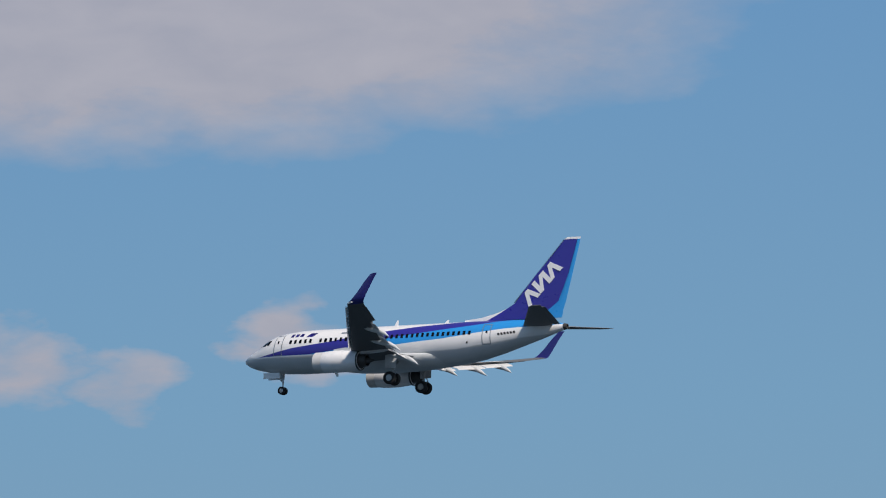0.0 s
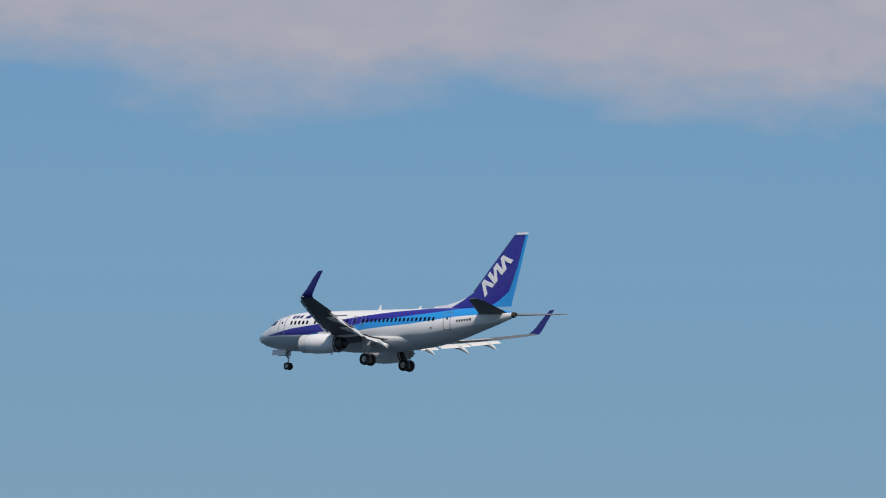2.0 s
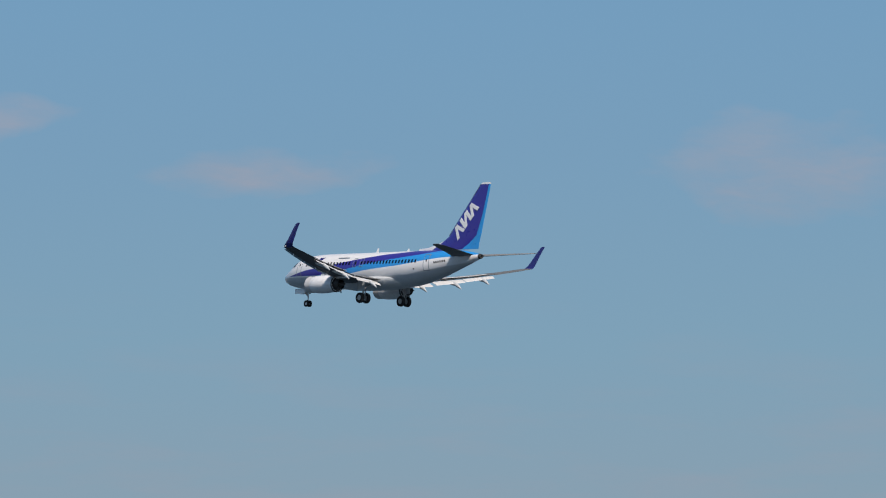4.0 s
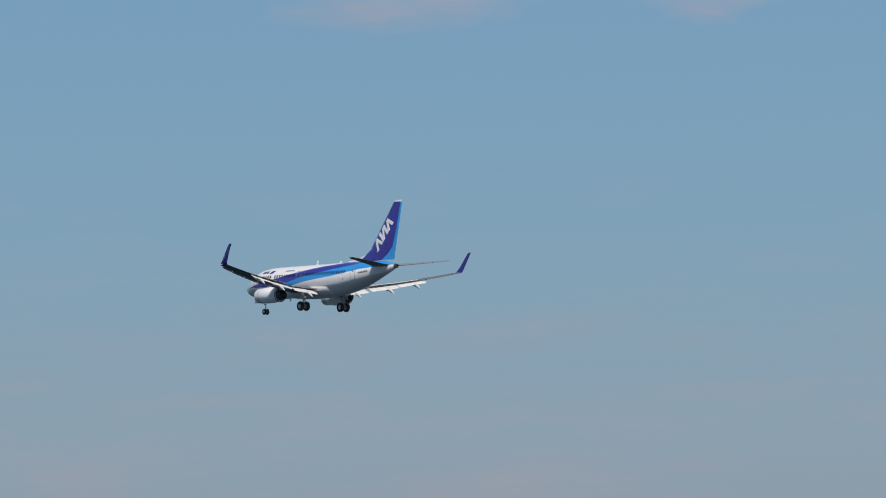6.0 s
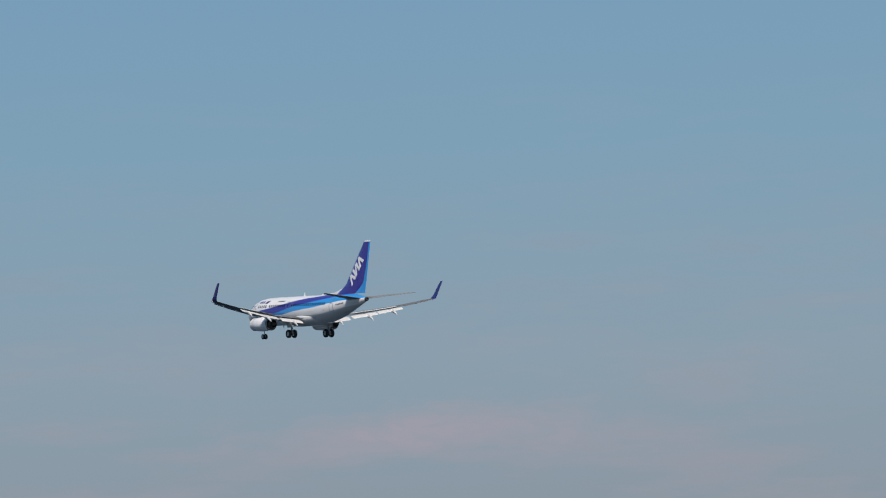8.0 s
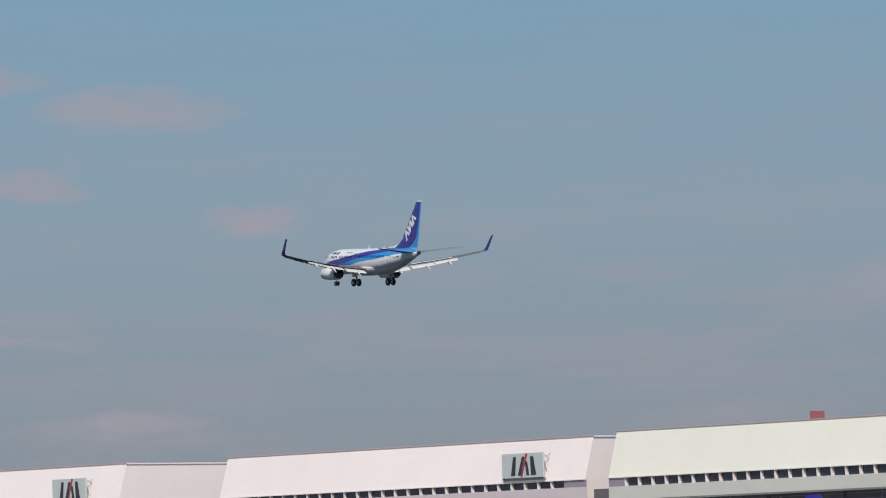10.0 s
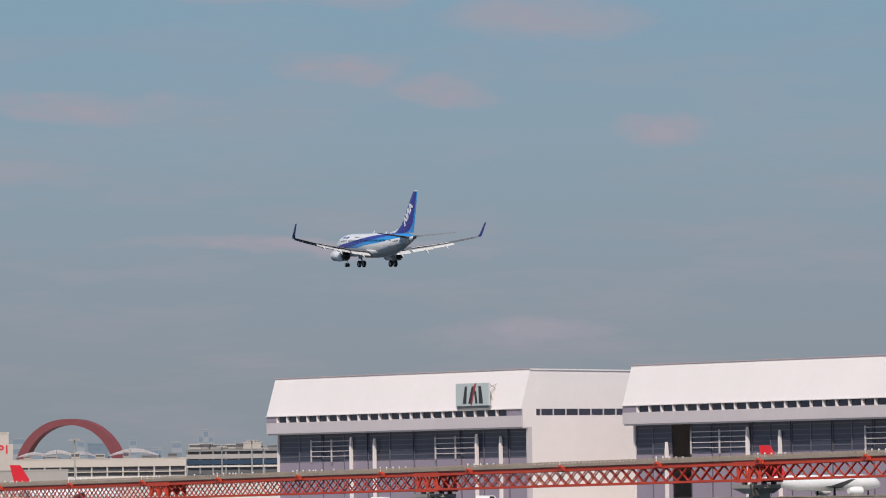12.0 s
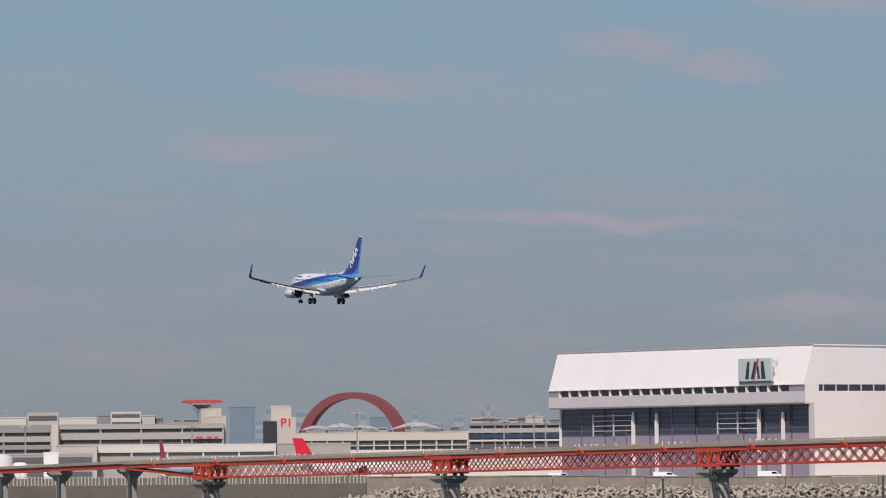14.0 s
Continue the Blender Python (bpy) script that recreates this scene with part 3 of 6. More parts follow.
def wing(plane, side):
    ys = [0.9, 1.9, 3.2, 4.5, 5.6, 7.5, 9.5, 11.5, 13.5, 15.2, 16.4, 16.8]
    bm = bmesh.new()
    rings = []
    for y in ys:
        le, te = between(WING_LE, y), between(WING_TE, y)
        cut = 0.80 if 1.9 < y < 12.6 else 0.97
        rings.append([Vector((p.x, side * p.y, p.z)) for p in airfoil(le, (le - te) * cut, y, between(WING_Z, y), 0.125 - 0.0025 * y)])
    loft(bm, rings)
    w = part("wing", bm, "wing", plane, "grey swept wing with slats and flaps run out", True)
    # leading edge slats, run out forwards and down
    for y0, y1 in ((6.2, 8.8), (8.95, 11.6), (11.75, 14.3), (14.45, 16.3)):
        bm = bmesh.new()
        rings = []
        for y in (y0, y1):
            le, te = between(WING_LE, y), between(WING_TE, y)
            z, c = between(WING_Z, y), (le - te)
            prof = [(0.20, -0.03), (0.24, -0.16), (0.12, -0.21), (-0.02, -0.12), (-0.24, 0.11), (-0.10, 0.03), (0.08, -0.07)]
            k = 0.75 + 0.05 * c
            rings.append([(le + px * k, side * y, z + pz * k) for px, pz in prof])
        loft(bm, rings)
        part("slat", bm, "metal", w, "bare metal leading edge slat", True)
    # flaps, two elements behind one another, turned down
    for y0, y1, drop in ((2.05, 5.35, 0.55), (5.75, 9.1, 0.42), (9.2, 12.5, 0.34)):
        for k, (back, down, frac, ang, nm) in enumerate(((0.80, 0.35, 0.165, 20, "flap"), (0.95, 0.75, 0.085, 36, "aft_flap"))):
            bm = bmesh.new()
            rings = []
            for y in (y0, y1):
                le, te = between(WING_LE, y), between(WING_TE, y)
                c = min(le - te, 5.2)
                x = le - (le - te) + c * (1 - back) + 0.02
                rings.append([Vector((p.x, side * p.y, p.z)) for p in airfoil(x, c * frac, y, between(WING_Z, y) - drop * down, 0.13, radians(ang), 0.03, 8)])
            loft(bm, rings)
            part(nm, bm, "flap", w, "pale grey flap run out and down", True)
    # aileron and spoilers
    bm = bmesh.new()
    rings = []
    for y in (12.75, 16.0):
        le, te = between(WING_LE, y), between(WING_TE, y)
        c = le - te
        rings.append([Vector((p.x, side * p.y, p.z)) for p in airfoil(te + 0.22 * c, 0.23 * c, y, between(WING_Z, y) - 0.01, 0.10, radians(3), 0.0, 6)])
    loft(bm, rings)
    part("aileron", bm, "wing", w, "", True)
    for y0, y1 in ((6.2, 7.6), (7.7, 9.1), (9.2, 10.6), (10.7, 12.0)):
        bm = bmesh.new()
        rings = []
        for y in (y0, y1):
            le, te = between(WING_LE, y), between(WING_TE, y)
            c, z = le - te, between(WING_Z, y)
            rings.append([(te + 0.42 * c, side * y, z + 0.056 * c), (te + 0.20 * c, side * y, z + 0.042 * c), (te + 0.20 * c, side * y, z + 0.036 * c), (te + 0.42 * c, side * y, z + 0.03 * c)])
        loft(bm, rings)
        part("spoiler", bm, "flap", w)
    # flap track fairings
    for y, ln in ((3.55, 3.0), (7.9, 2.9), (11.2, 2.4)):
        te, z = between(WING_TE, y), between(WING_Z, y)
        bm = bmesh.new()
        pts = [(1.9, -0.16, 0.02), (1.5, -0.24, 0.12), (0.7, -0.38, 0.19), (-0.1, -0.55, 0.20), (-0.7, -0.85, 0.15), (-1.15, -1.15, 0.03)]
        rings = []
        for a, dz, r in pts:
            k = ln / 3.0
            rings.append([(te + a * k, side * y + 0.75 * r * math.cos(q), z + dz * k + 1.15 * r * math.sin(q)) for q in (2 * math.pi * i / 10 for i in range(10))])
        loft(bm, rings)
        part("flap_track_fairing", bm, "belly", w, "", True)
    # winglet
    bm = bmesh.new()
    rings = []
    for y, z, le, te, nx in ((16.75, 1.03, -19.6, -21.2, 0.0), (16.95, 1.14, -19.85, -21.25, 0.5), (17.05, 1.42, -20.2, -21.4, 0.9), (17.10, 1.85, -20.65, -21.65, 1.0), (17.18, 2.7, -21.35, -22.15, 1.0), (17.25, 3.38, -22.0, -22.6, 1.0), (17.26, 3.47, -22.25, -22.68, 1.0)):
        sec = airfoil(le, le - te, 0, 0, 0.10, 0, 0.0, 10)
        ring = []
        for p in sec:
            ring.append((p.x, side * (y - nx * p.z), z + (1 - nx) * p.z))
        rings.append(ring)
    loft(bm, rings)
    part("winglet", bm, "navy", w, "dark blue blended winglet", True)
    bm = bmesh.new()
    rod(bm, (-19.7, side * 16.82, 1.05), (-20.2, side * 17.0, 1.12), 0.07, 0.05, 8)
    part("navigation_light", bm, "lamp_glass", w)


def landing_gear(plane, side):
    g = new("main_gear")
    g.parent = plane
    g.matrix_basis = pose(-16.4, side * 2.88, 0)
    bm = bmesh.new()
    rod(bm, (0.1, 0, -1.0), (0, 0, -2.4), 0.16, 0.15, 14)
    rod(bm, (0, 0, -2.4), (0, 0, -3.30), 0.10, 0.10, 14)
    rod(bm, (0, -0.52, -3.30), (0, 0.52, -3.30), 0.09, 0.09, 12)
    part("leg", bm, "strut", g, "grey oleo leg", True)
    bm = bmesh.new()
    bar(bm, (-0.05, side * -1.5, -1.35), (0, side * -0.1, -2.3), 0.11)
    part("side_brace", bm, "strut", g)
    bm = bmesh.new()
    bar(bm, (-0.12, 0, -2.35), (-0.42, 0, -2.75), 0.12, 0.05)
    bar(bm, (-0.42, 0, -2.75), (-0.1, 0, -3.15), 0.12, 0.05)
    part("torsion_link", bm, "strut", g)
    bm = bmesh.new()
    box(bm, -0.55, 0.55, side * 0.30 - 0.02, side * 0.30 + 0.02, -2.45, -1.15, 0.0)
    part("gear_door", bm, "belly", g)
    for dy in (-0.43, 0.43):
        wh = put("wheel", MAIN_TYRE, g, pose(0, dy, -3.30))
        put("rim", MAIN_HUB, wh, Matrix())


def airliner():
    plane = thing("airliner", Matrix(), "white twin-engined airliner with dark and light blue bands, landing gear down", "airliner")
    xs = [0, 0.05, 0.12, 0.3, 0.5, 0.85, 1.2, 1.55, 1.9, 2.3, 2.8, 3.5, 4.5, 6, 7.5] + [9 + 1.5 * i for i in range(8)] + [20.5, 21, 22, 23, 24, 25, 26, 27, 28, 29, 30, 30.7, 31.2, 31.7]
    bm = bmesh.new()
    loft(bm, [section(x, 48) for x in xs])
    fus = part("fuselage", bm, "livery", plane, "white fuselage with a grey belly and climbing blue bands", True)
    bm = bmesh.new()
    lathe(bm, [(-31.65, 0.30), (-31.95, 0.24), (-31.96, 0.17), (-31.8, 0.15)], (0, 0, 0.95), n=20)
    part("exhaust_cone", bm, "dark_metal", fus, "dark tail exhaust", True)
    # belly fairing
    bm = bmesh.new()
    rings = []
    for x, h, b in ((9.6, 0.9, -1.98), (10.6, 1.55, -2.12), (12, 1.95, -2.26), (14.5, 2.1, -2.32), (17, 2.05, -2.30), (19, 1.8, -2.2), (20.8, 1.2, -2.04), (21.8, 0.7, -1.94)):
        rings.append([(-x, h * math.cos(k), -1.15 + (abs(b) - 1.15) * (math.sin(k) if math.sin(k) < 0 else 0.35 * math.sin(k))) for k in (2 * math.pi * i / 28 for i in range(28))])
    loft(bm, rings)
    part("belly_fairing", bm, "belly", plane, "", True)
    for side in (1, -1):
        wing(plane, side)
        engine(plane, side)
        landing_gear(plane, side)
        # tailplane
        bm = bmesh.new()
        rings = []
        for y, le, te, z in ((0.25, -27.7, -31.5, 1.04), (1.2, -28.3, -31.75, 1.14), (3.9, -29.95, -32.45, 1.42), (6.5, -31.55, -33.1, 1.69), (6.85, -31.95, -33.15, 1.73), (6.92, -32.35, -33.17, 1.74)):
            rings.append([Vector((p.x, side * p.y, p.z)) for p in airfoil(le, (le - te) * 0.78, y, z, 0.10, 0, 0)])
        loft(bm, rings)
        st = part("tailplane", bm, "tail_grey", plane, "grey swept tailplane", True)
        bm = bmesh.new()
        rings = []
        for y, le, te, z in ((0.9, -28.1, -31.7, 1.11), (3.9, -29.95, -32.45, 1.42), (6.4, -31.5, -33.08, 1.68)):
            c = le - te
            rings.append([Vector((p.x, side * p.y, p.z)) for p in airfoil(le - 0.77 * c, 0.23 * c, y, z, 0.14, radians(4), 0)])
        loft(bm, rings)
        part("elevator", bm, "tail_grey", st, "", True)
    # fin, with the dorsal fillet
    bm = bmesh.new()
    rings = []
    for z, le, te in ((1.75, -23.9, -29.6), (2.4, -25.3, -30.3), (3.2, -26.75, -31.2), (5.5, -28.65, -32.05), (7.4, -30.45, -32.52), (8.55, -31.45, -32.8)):
        sec = airfoil(le, le - te, 0, 0, 0.105, 0, 0)
        rings.append([(p.x, p.z, z) for p in sec])
    loft(bm, rings)
    fin = part("fin", bm, "dark_blue", plane, "dark blue tail fin with a light blue trailing edge", True)
    bm = bmesh.new()
    rings = []
    for z, le, te in ((8.55, -31.45, -33.0), (8.66, -31.54, -33.02), (8.74, -31.75, -33.03)):
        rings.append([(p.x, p.z, z) for p in airfoil(le, le - te, 0, 0, 0.10, 0, 0)])
    loft(bm, rings)
    part("fin_cap", bm, "white_paint", fin, "white fin cap", True)
    bm = bmesh.new()
    rings = []
    for z, le, te in ((1.75, -28.6, -31.4), (2.4, -29.9, -31.5), (3.2, -31.0, -31.75), (5.5, -31.9, -32.3), (7.4, -32.42, -32.75), (8.54, -32.72, -33.0)):
        sec = airfoil(le, le - te, 0, 0, max(0.10, 0.17 / (le - te)), 0, 0)
        rings.append([(p.x, p.z, z) for p in sec])
    loft(bm, rings)
    part("rudder", bm, "light_blue", fin, "light blue rudder", True)
    bm = bmesh.new()
    rings = []
    for x, z, h in ((21.9, 1.78, 0.03), (23.5, 2.04, 0.07), (25.0, 2.42, 0.09), (26.2, 2.86, 0.10), (26.9, 3.30, 0.10)):
        rings.append([(-x, -h * 0.9, 1.7), (-x, -h * 0.5, (z + 1.7) / 2 + 0.2), (-x, 0, z), (-x, h * 0.5, (z + 1.7) / 2 + 0.2), (-x, h * 0.9, 1.7)])
    loft(bm, rings)
    part("dorsal_fin", bm, "white_paint", fin, "white dorsal fillet", True)
    bm = bmesh.new()
    bar(bm, (-26.7, 0, 3.26), (-31.42, 0, 8.55), 0.11, 0.06)
    part("fin_leading_edge", bm, "metal", fin, "bare metal leading edge")
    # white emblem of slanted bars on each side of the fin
    u, v = Vector((-0.68, 0, 0.733)), Vector((0.733, 0, 0.68))
    for side in (1, -1):
        base = Vector((-28.32, 0, 2.72))
        for s0, s1 in ((0.15, 0.85), (1.35, 0.85), (1.80, 1.80), (1.80, 2.80), (2.95, 2.95), (3.25, 3.95), (4.4, 3.95)):
            bm = bmesh.new()
            q = [base + u * (s0 - 0.21), base + u * (s0 + 0.21), base + u * (s1 + 0.21) + v * 1.3, base + u * (s1 - 0.21) + v * 1.3]
            vs = []
            for p in q:
                z = p.z
                le = between([(2.4, -25.7), (3.2, -26.75), (5.5, -28.65), (7.4, -30.45), (8.55, -31.45)], z)
                te = between([(2.4, -30.3), (3.2, -31.2), (5.5, -32.05), (7.4, -32.52), (8.55, -32.8)], z)
                vs.append((p.x, z, 0.052 * (le - te) + 0.02))
            lo = [bm.verts.new((x, side * (h - 0.06), z)) for x, z, h in vs]
            hi = [bm.verts.new((x, side * h, z)) for x, z, h in vs]
            bm.faces.new(hi)
            bm.faces.new(lo[::-1])
            for i in range(4):
                bm.faces.new((lo[i], lo[(i + 1) % 4], hi[(i + 1) % 4], hi[i]))
            part("emblem_bar", bm, "white_paint", fin, "white slanted emblem bar")
    # windows
    for side in (1, -1):
        x = 5.35
        i = 0
        while x < 23.6:
            if i not in (5, 15, 17):
                part("cabin_window", shell_patch(x, x + 0.25, 0.40, 0.76, side, 0.012, 1, 3), "glass", fus)
            x += 0.508
            i += 1
        for x0, x1, z0, z1, ln in ((1.62, 2.22, 0.30, 0.70, 0.5), (2.28, 2.74, 0.36, 0.86, 0.35), (2.80, 3.16, 0.42, 0.88, 0.25)):
            part("cockpit_window", shell_patch(x0, x1, z0, z1, side, 0.012, 2, 4, ln), "glass", fus)
        for x0, x1, z0, z1 in ((3.75, 4.65, -0.62, 1.30), (24.45, 25.25, -0.50, 1.30), (13.2, 13.75, 0.12, 1.1), (14.3, 14.85, 0.12, 1.1)):
            part("door", frame_patch(x0, x1, z0, z1, side), "mark_grey", fus, "grey outline of a cabin door")
        part("door_window", shell_patch(4.08, 4.28, 0.48, 0.74, side, 0.012, 1, 3), "glass", fus)
        part("door_window", shell_patch(24.78, 24.95, 0.48, 0.70, side, 0.012, 1, 3), "glass", fus)
        # emblem and writing that becomes bars
        for x0, x1 in ((5.30, 5.62), (5.78, 6.12), (6.28, 6.62)):
            part("emblem_bar", shell_patch(x0, x1, 1.02, 1.32, side, 0.012, 1, 3, 0.25), "dark_blue", fus, "dark blue emblem bar")
        part("emblem_bar", shell_patch(6.95, 7.65, 0.98, 1.34, side, 0.012, 2, 3, 1.0), "dark_blue", fus, "dark blue slanted emblem bar")
        part("writing_bar", shell_patch(10.4, 12.2, 1.12, 1.26, side, 0.012, 4, 2), "mark_grey", fus)
        for k in range(6):
            part("number_bar", shell_patch(25.9 + 0.28 * k, 26.08 + 0.28 * k, 0.26 + 0.03 * k, 0.46 + 0.03 * k, side, 0.012, 1, 2, -0.2), "sign_dark", fus)
        part("pressure_valve", shell_patch(23.0, 23.15, -0.35, -0.2, side, 0.012, 1, 2), "glass", fus)
    # aerials
    for x, z0, h in ((14.9, 1.77, 0.5), (19.9, 1.77, 0.3)):
        bm = bmesh.new()
        loft(bm, [[(-x, 0.03, z0), (-x - 0.4, 0.0, z0), (-x, -0.03, z0)], [(-x - 0.28, 0.015, z0 + h), (-x - 0.45, 0, z0 + h), (-x - 0.28, -0.015, z0 + h)]])
        part("aerial", bm, "white_paint", fus)
    bm = bmesh.new()
    loft(bm, [[(-9.0, 0.03, -1.98), (-9.4, 0, -1.98), (-9.0, -0.03, -1.98)], [(-9.25, 0.015, -2.42), (-9.45, 0, -2.42), (-9.25, -0.015, -2.42)]])
    part("aerial", bm, "white_paint", fus)
    # nose gear
    ng = new("nose_gear")
    ng.parent = plane
    ng.matrix_basis = pose(-3.85, 0, 0)
    bm = bmesh.new()
    rod(bm, (0.15, 0, -1.8), (0, 0, -2.7), 0.09, 0.09, 12)
    rod(bm, (0, 0, -2.7), (0, 0, -3.45), 0.065, 0.065, 12)
    rod(bm, (0, -0.26, -3.45), (0, 0.26, -3.45), 0.06, 0.06, 10)
    part("leg", bm, "strut", ng, "grey nose gear leg", True)
    bm = bmesh.new()
    bar(bm, (0.95, 0, -1.95), (0.05, 0, -2.65), 0.08)
    part("drag_brace", bm, "strut", ng)
    for s in (-1, 1):
        bm = bmesh.new()
        box(bm, 0.1, 1.75, s * 0.42 - 0.02, s * 0.42 + 0.02, -2.38, -1.86, 0.0)
        part("gear_door", bm, "white_paint", ng, "white nose gear door")
        wh = put("wheel", NOSE_TYRE, ng, pose(0, s * 0.21, -3.45))
        put("rim", NOSE_HUB, wh, Matrix())
    bm = bmesh.new()
    lathe(bm, [(0.10, 0.02), (0.12, 0.10), (0.02, 0.09)], (0.12, 0, -2.5), n=14)
    part("taxi_light", bm, "lamp_glass", ng, "", True)
    return plane


MAIN_TYRE, MAIN_HUB = wheel_mesh(0.57, 0.42, "main_tyre"), hub_mesh(0.57, 0.42, "main_rim")
NOSE_TYRE, NOSE_HUB = wheel_mesh(0.36, 0.24, "nose_tyre"), hub_mesh(0.36, 0.24, "nose_rim")


def spot(bearing, dist, z=0.0, turn=0.0):
    """A pose at a bearing from the viewpoint, facing it, turned by so many degrees."""
    b = radians(bearing)
    return pose(dist * math.sin(b), dist * math.cos(b), z, 0, 0, -bearing + turn)


def span(b0, b1, dist):
    """Width in metres between two bearings."""
    return dist * (math.tan(radians(b1)) - math.tan(radians(b0)))


# ---- water, land and the sea wall ----
LAND = 3.9


def setting():
    bm = bmesh.new()
    box(bm, -4900, 4900, -900, 4900, -3, -0.5)
    tagged(part("water", bm, "water", label="dark blue harbour water with small ripples"), kind="structure", category="water")
    bm = bmesh.new()
    box(bm, -4900, 4900, 1402, 4900, -2, LAND)
    tagged(part("ground", bm, "apron", label="pale concrete airfield ground behind the sea wall"), kind="structure", category="ground")
    bm = bmesh.new()
    box(bm, -60, 60, -40, 4, -2, 3.3, 0.2)
    tagged(part("shore", bm, "shore", label="gravel shore under the viewpoint"), kind="structure", category="ground")


def sea_wall():
    # plain quay to one side
    quay = thing("quay_wall", pose(0, 1400, 0), "plain grey-brown concrete quay wall with a dark wet foot", "sea wall", kind="structure")
    bm = bmesh.new()
    box(bm, -420, -17, 0, 2.5, 0.75, 4.0, 0.06)
    part("wall_face", bm, "quay", quay)
    bm = bmesh.new()
    box(bm, -420, -14, -0.35, 2.4, -1.5, 0.8, 0.08)
    part("wet_foot", bm, "wet", quay, "dark wet weedy foot")
    bm = bmesh.new()
    box(bm, -420, -17, 0.62, 0.70, 4.0, 5.55)
    part("fence_mesh", bm, "fence", quay, "brown fence mesh")
    bm = bmesh.new()
    box(bm, -420, -17, 0.5, 0.74, 5.75, 5.87)
    part("fence_rail", bm, "galvanised", quay)
    post = mesh_of("fence_post", boxed(-0.11, 0.11, 0.36, 0.6, 4.0, 5.9), "beige")
    x = -130.0
    while x < -17.4:
        put("fence_post", post, quay, pose(x, 0, random.uniform(-0.12, 0.05)))
        x += random.choice((0.74, 0.74, 0.80, 1.1))
    # armoured wall to the other
    wall = thing("sea_wall", pose(0, 1400, 0), "weathered concrete sea wall behind piled armour blocks", "sea wall", kind="structure")
    slab = mesh_of("wall_slab", boxed(-4.96, 4.96, 0, 3, -2, 4.55, 0.08), "sea_wall")
    cap = mesh_of("wall_cap", boxed(-4.97, 4.97, -0.15, 1.2, 4.55, 4.8, 0.05), "sea_wall")
    for i in range(42):
        x = -12 + 10 * i
        rise = 0.62 * min(1.0, max(0.0, (62 - x) / 40))
        put("wall_slab", slab, wall, pose(x, 0, rise + random.uniform(-0.06, 0.06)))
        put("wall_cap", cap, wall, pose(x, 0, rise + random.uniform(-0.04, 0.04)))
    bm = bmesh.new()
    box(bm, -16, 420, -4.5, 0.5, -2, 0.2, 0.3)
    part("rubble_foot", bm, "wet", wall, "dark wet rubble foot")


def armour_blocks():
    """Four-legged concrete blocks, heaped along the foot of the wall."""
    bm = bmesh.new()
    for d in ((0, 0, 1), (0.943, 0, -0.333), (-0.471, 0.816, -0.333), (-0.471, -0.816, -0.333)):
        rod(bm, Vector(d) * 0.05, Vector(d) * 1.18, 0.46, 0.30, 7)
    block = mesh_of("armour_block", bm, "armour")
    wall = bpy.data.objects["sea_wall"]
    for i in range(300):
        k = i % 3
        x = -22 + (i // 3) * 1.42 + random.uniform(-0.35, 0.35)
        low = min(1.0, max(0.25, (x + 26) / 14))
        y, z = (-3.6, 0.45) if k == 0 else ((-2.3, 1.30) if k == 1 else (-1.2, 2.15))
        if low < 0.7 and k == 2:
            y, z = -4.2, 0.5
        q = Euler((random.uniform(0, 6.3), random.uniform(0, 6.3), random.uniform(0, 6.3))).to_matrix().to_4x4()
        put("armour_block", block, wall, Matrix.Translation((x, y + random.uniform(-0.3, 0.3), z * low + random.uniform(-0.22, 0.22))) @ q @ Matrix.Scale(random.uniform(0.72, 0.98), 4))
    # the far run, too small to pick apart
    bm = bmesh.new()
    for i in range(420):
        k = i % 3
        x = 120.5 + (i // 3) * 1.42 + random.uniform(-0.35, 0.35)
        y, z = (-3.6, 0.45) if k == 0 else ((-2.3, 1.30) if k == 1 else (-1.2, 2.15))
        c = Vector((x, y, z))
        r = Euler((random.uniform(0, 6.3), random.uniform(0, 6.3), random.uniform(0, 6.3))).to_matrix()
        for d in ((0, 0, 1), (0.943, 0, -0.333), (-0.471, 0.816, -0.333), (-0.471, -0.816, -0.333)):
            v = r @ Vector(d)
            rod(bm, c + v * 0.05, c + v * 1.18, 0.46, 0.30, 6)
    tagged(part("armour_heap", bm, "armour", wall, "heaped concrete armour blocks"), kind="stuff")


# ---- the red approach-light bridge over the water, under the flight path ----
def deck_height(s):
    return 9.45 + 0.0066 * s


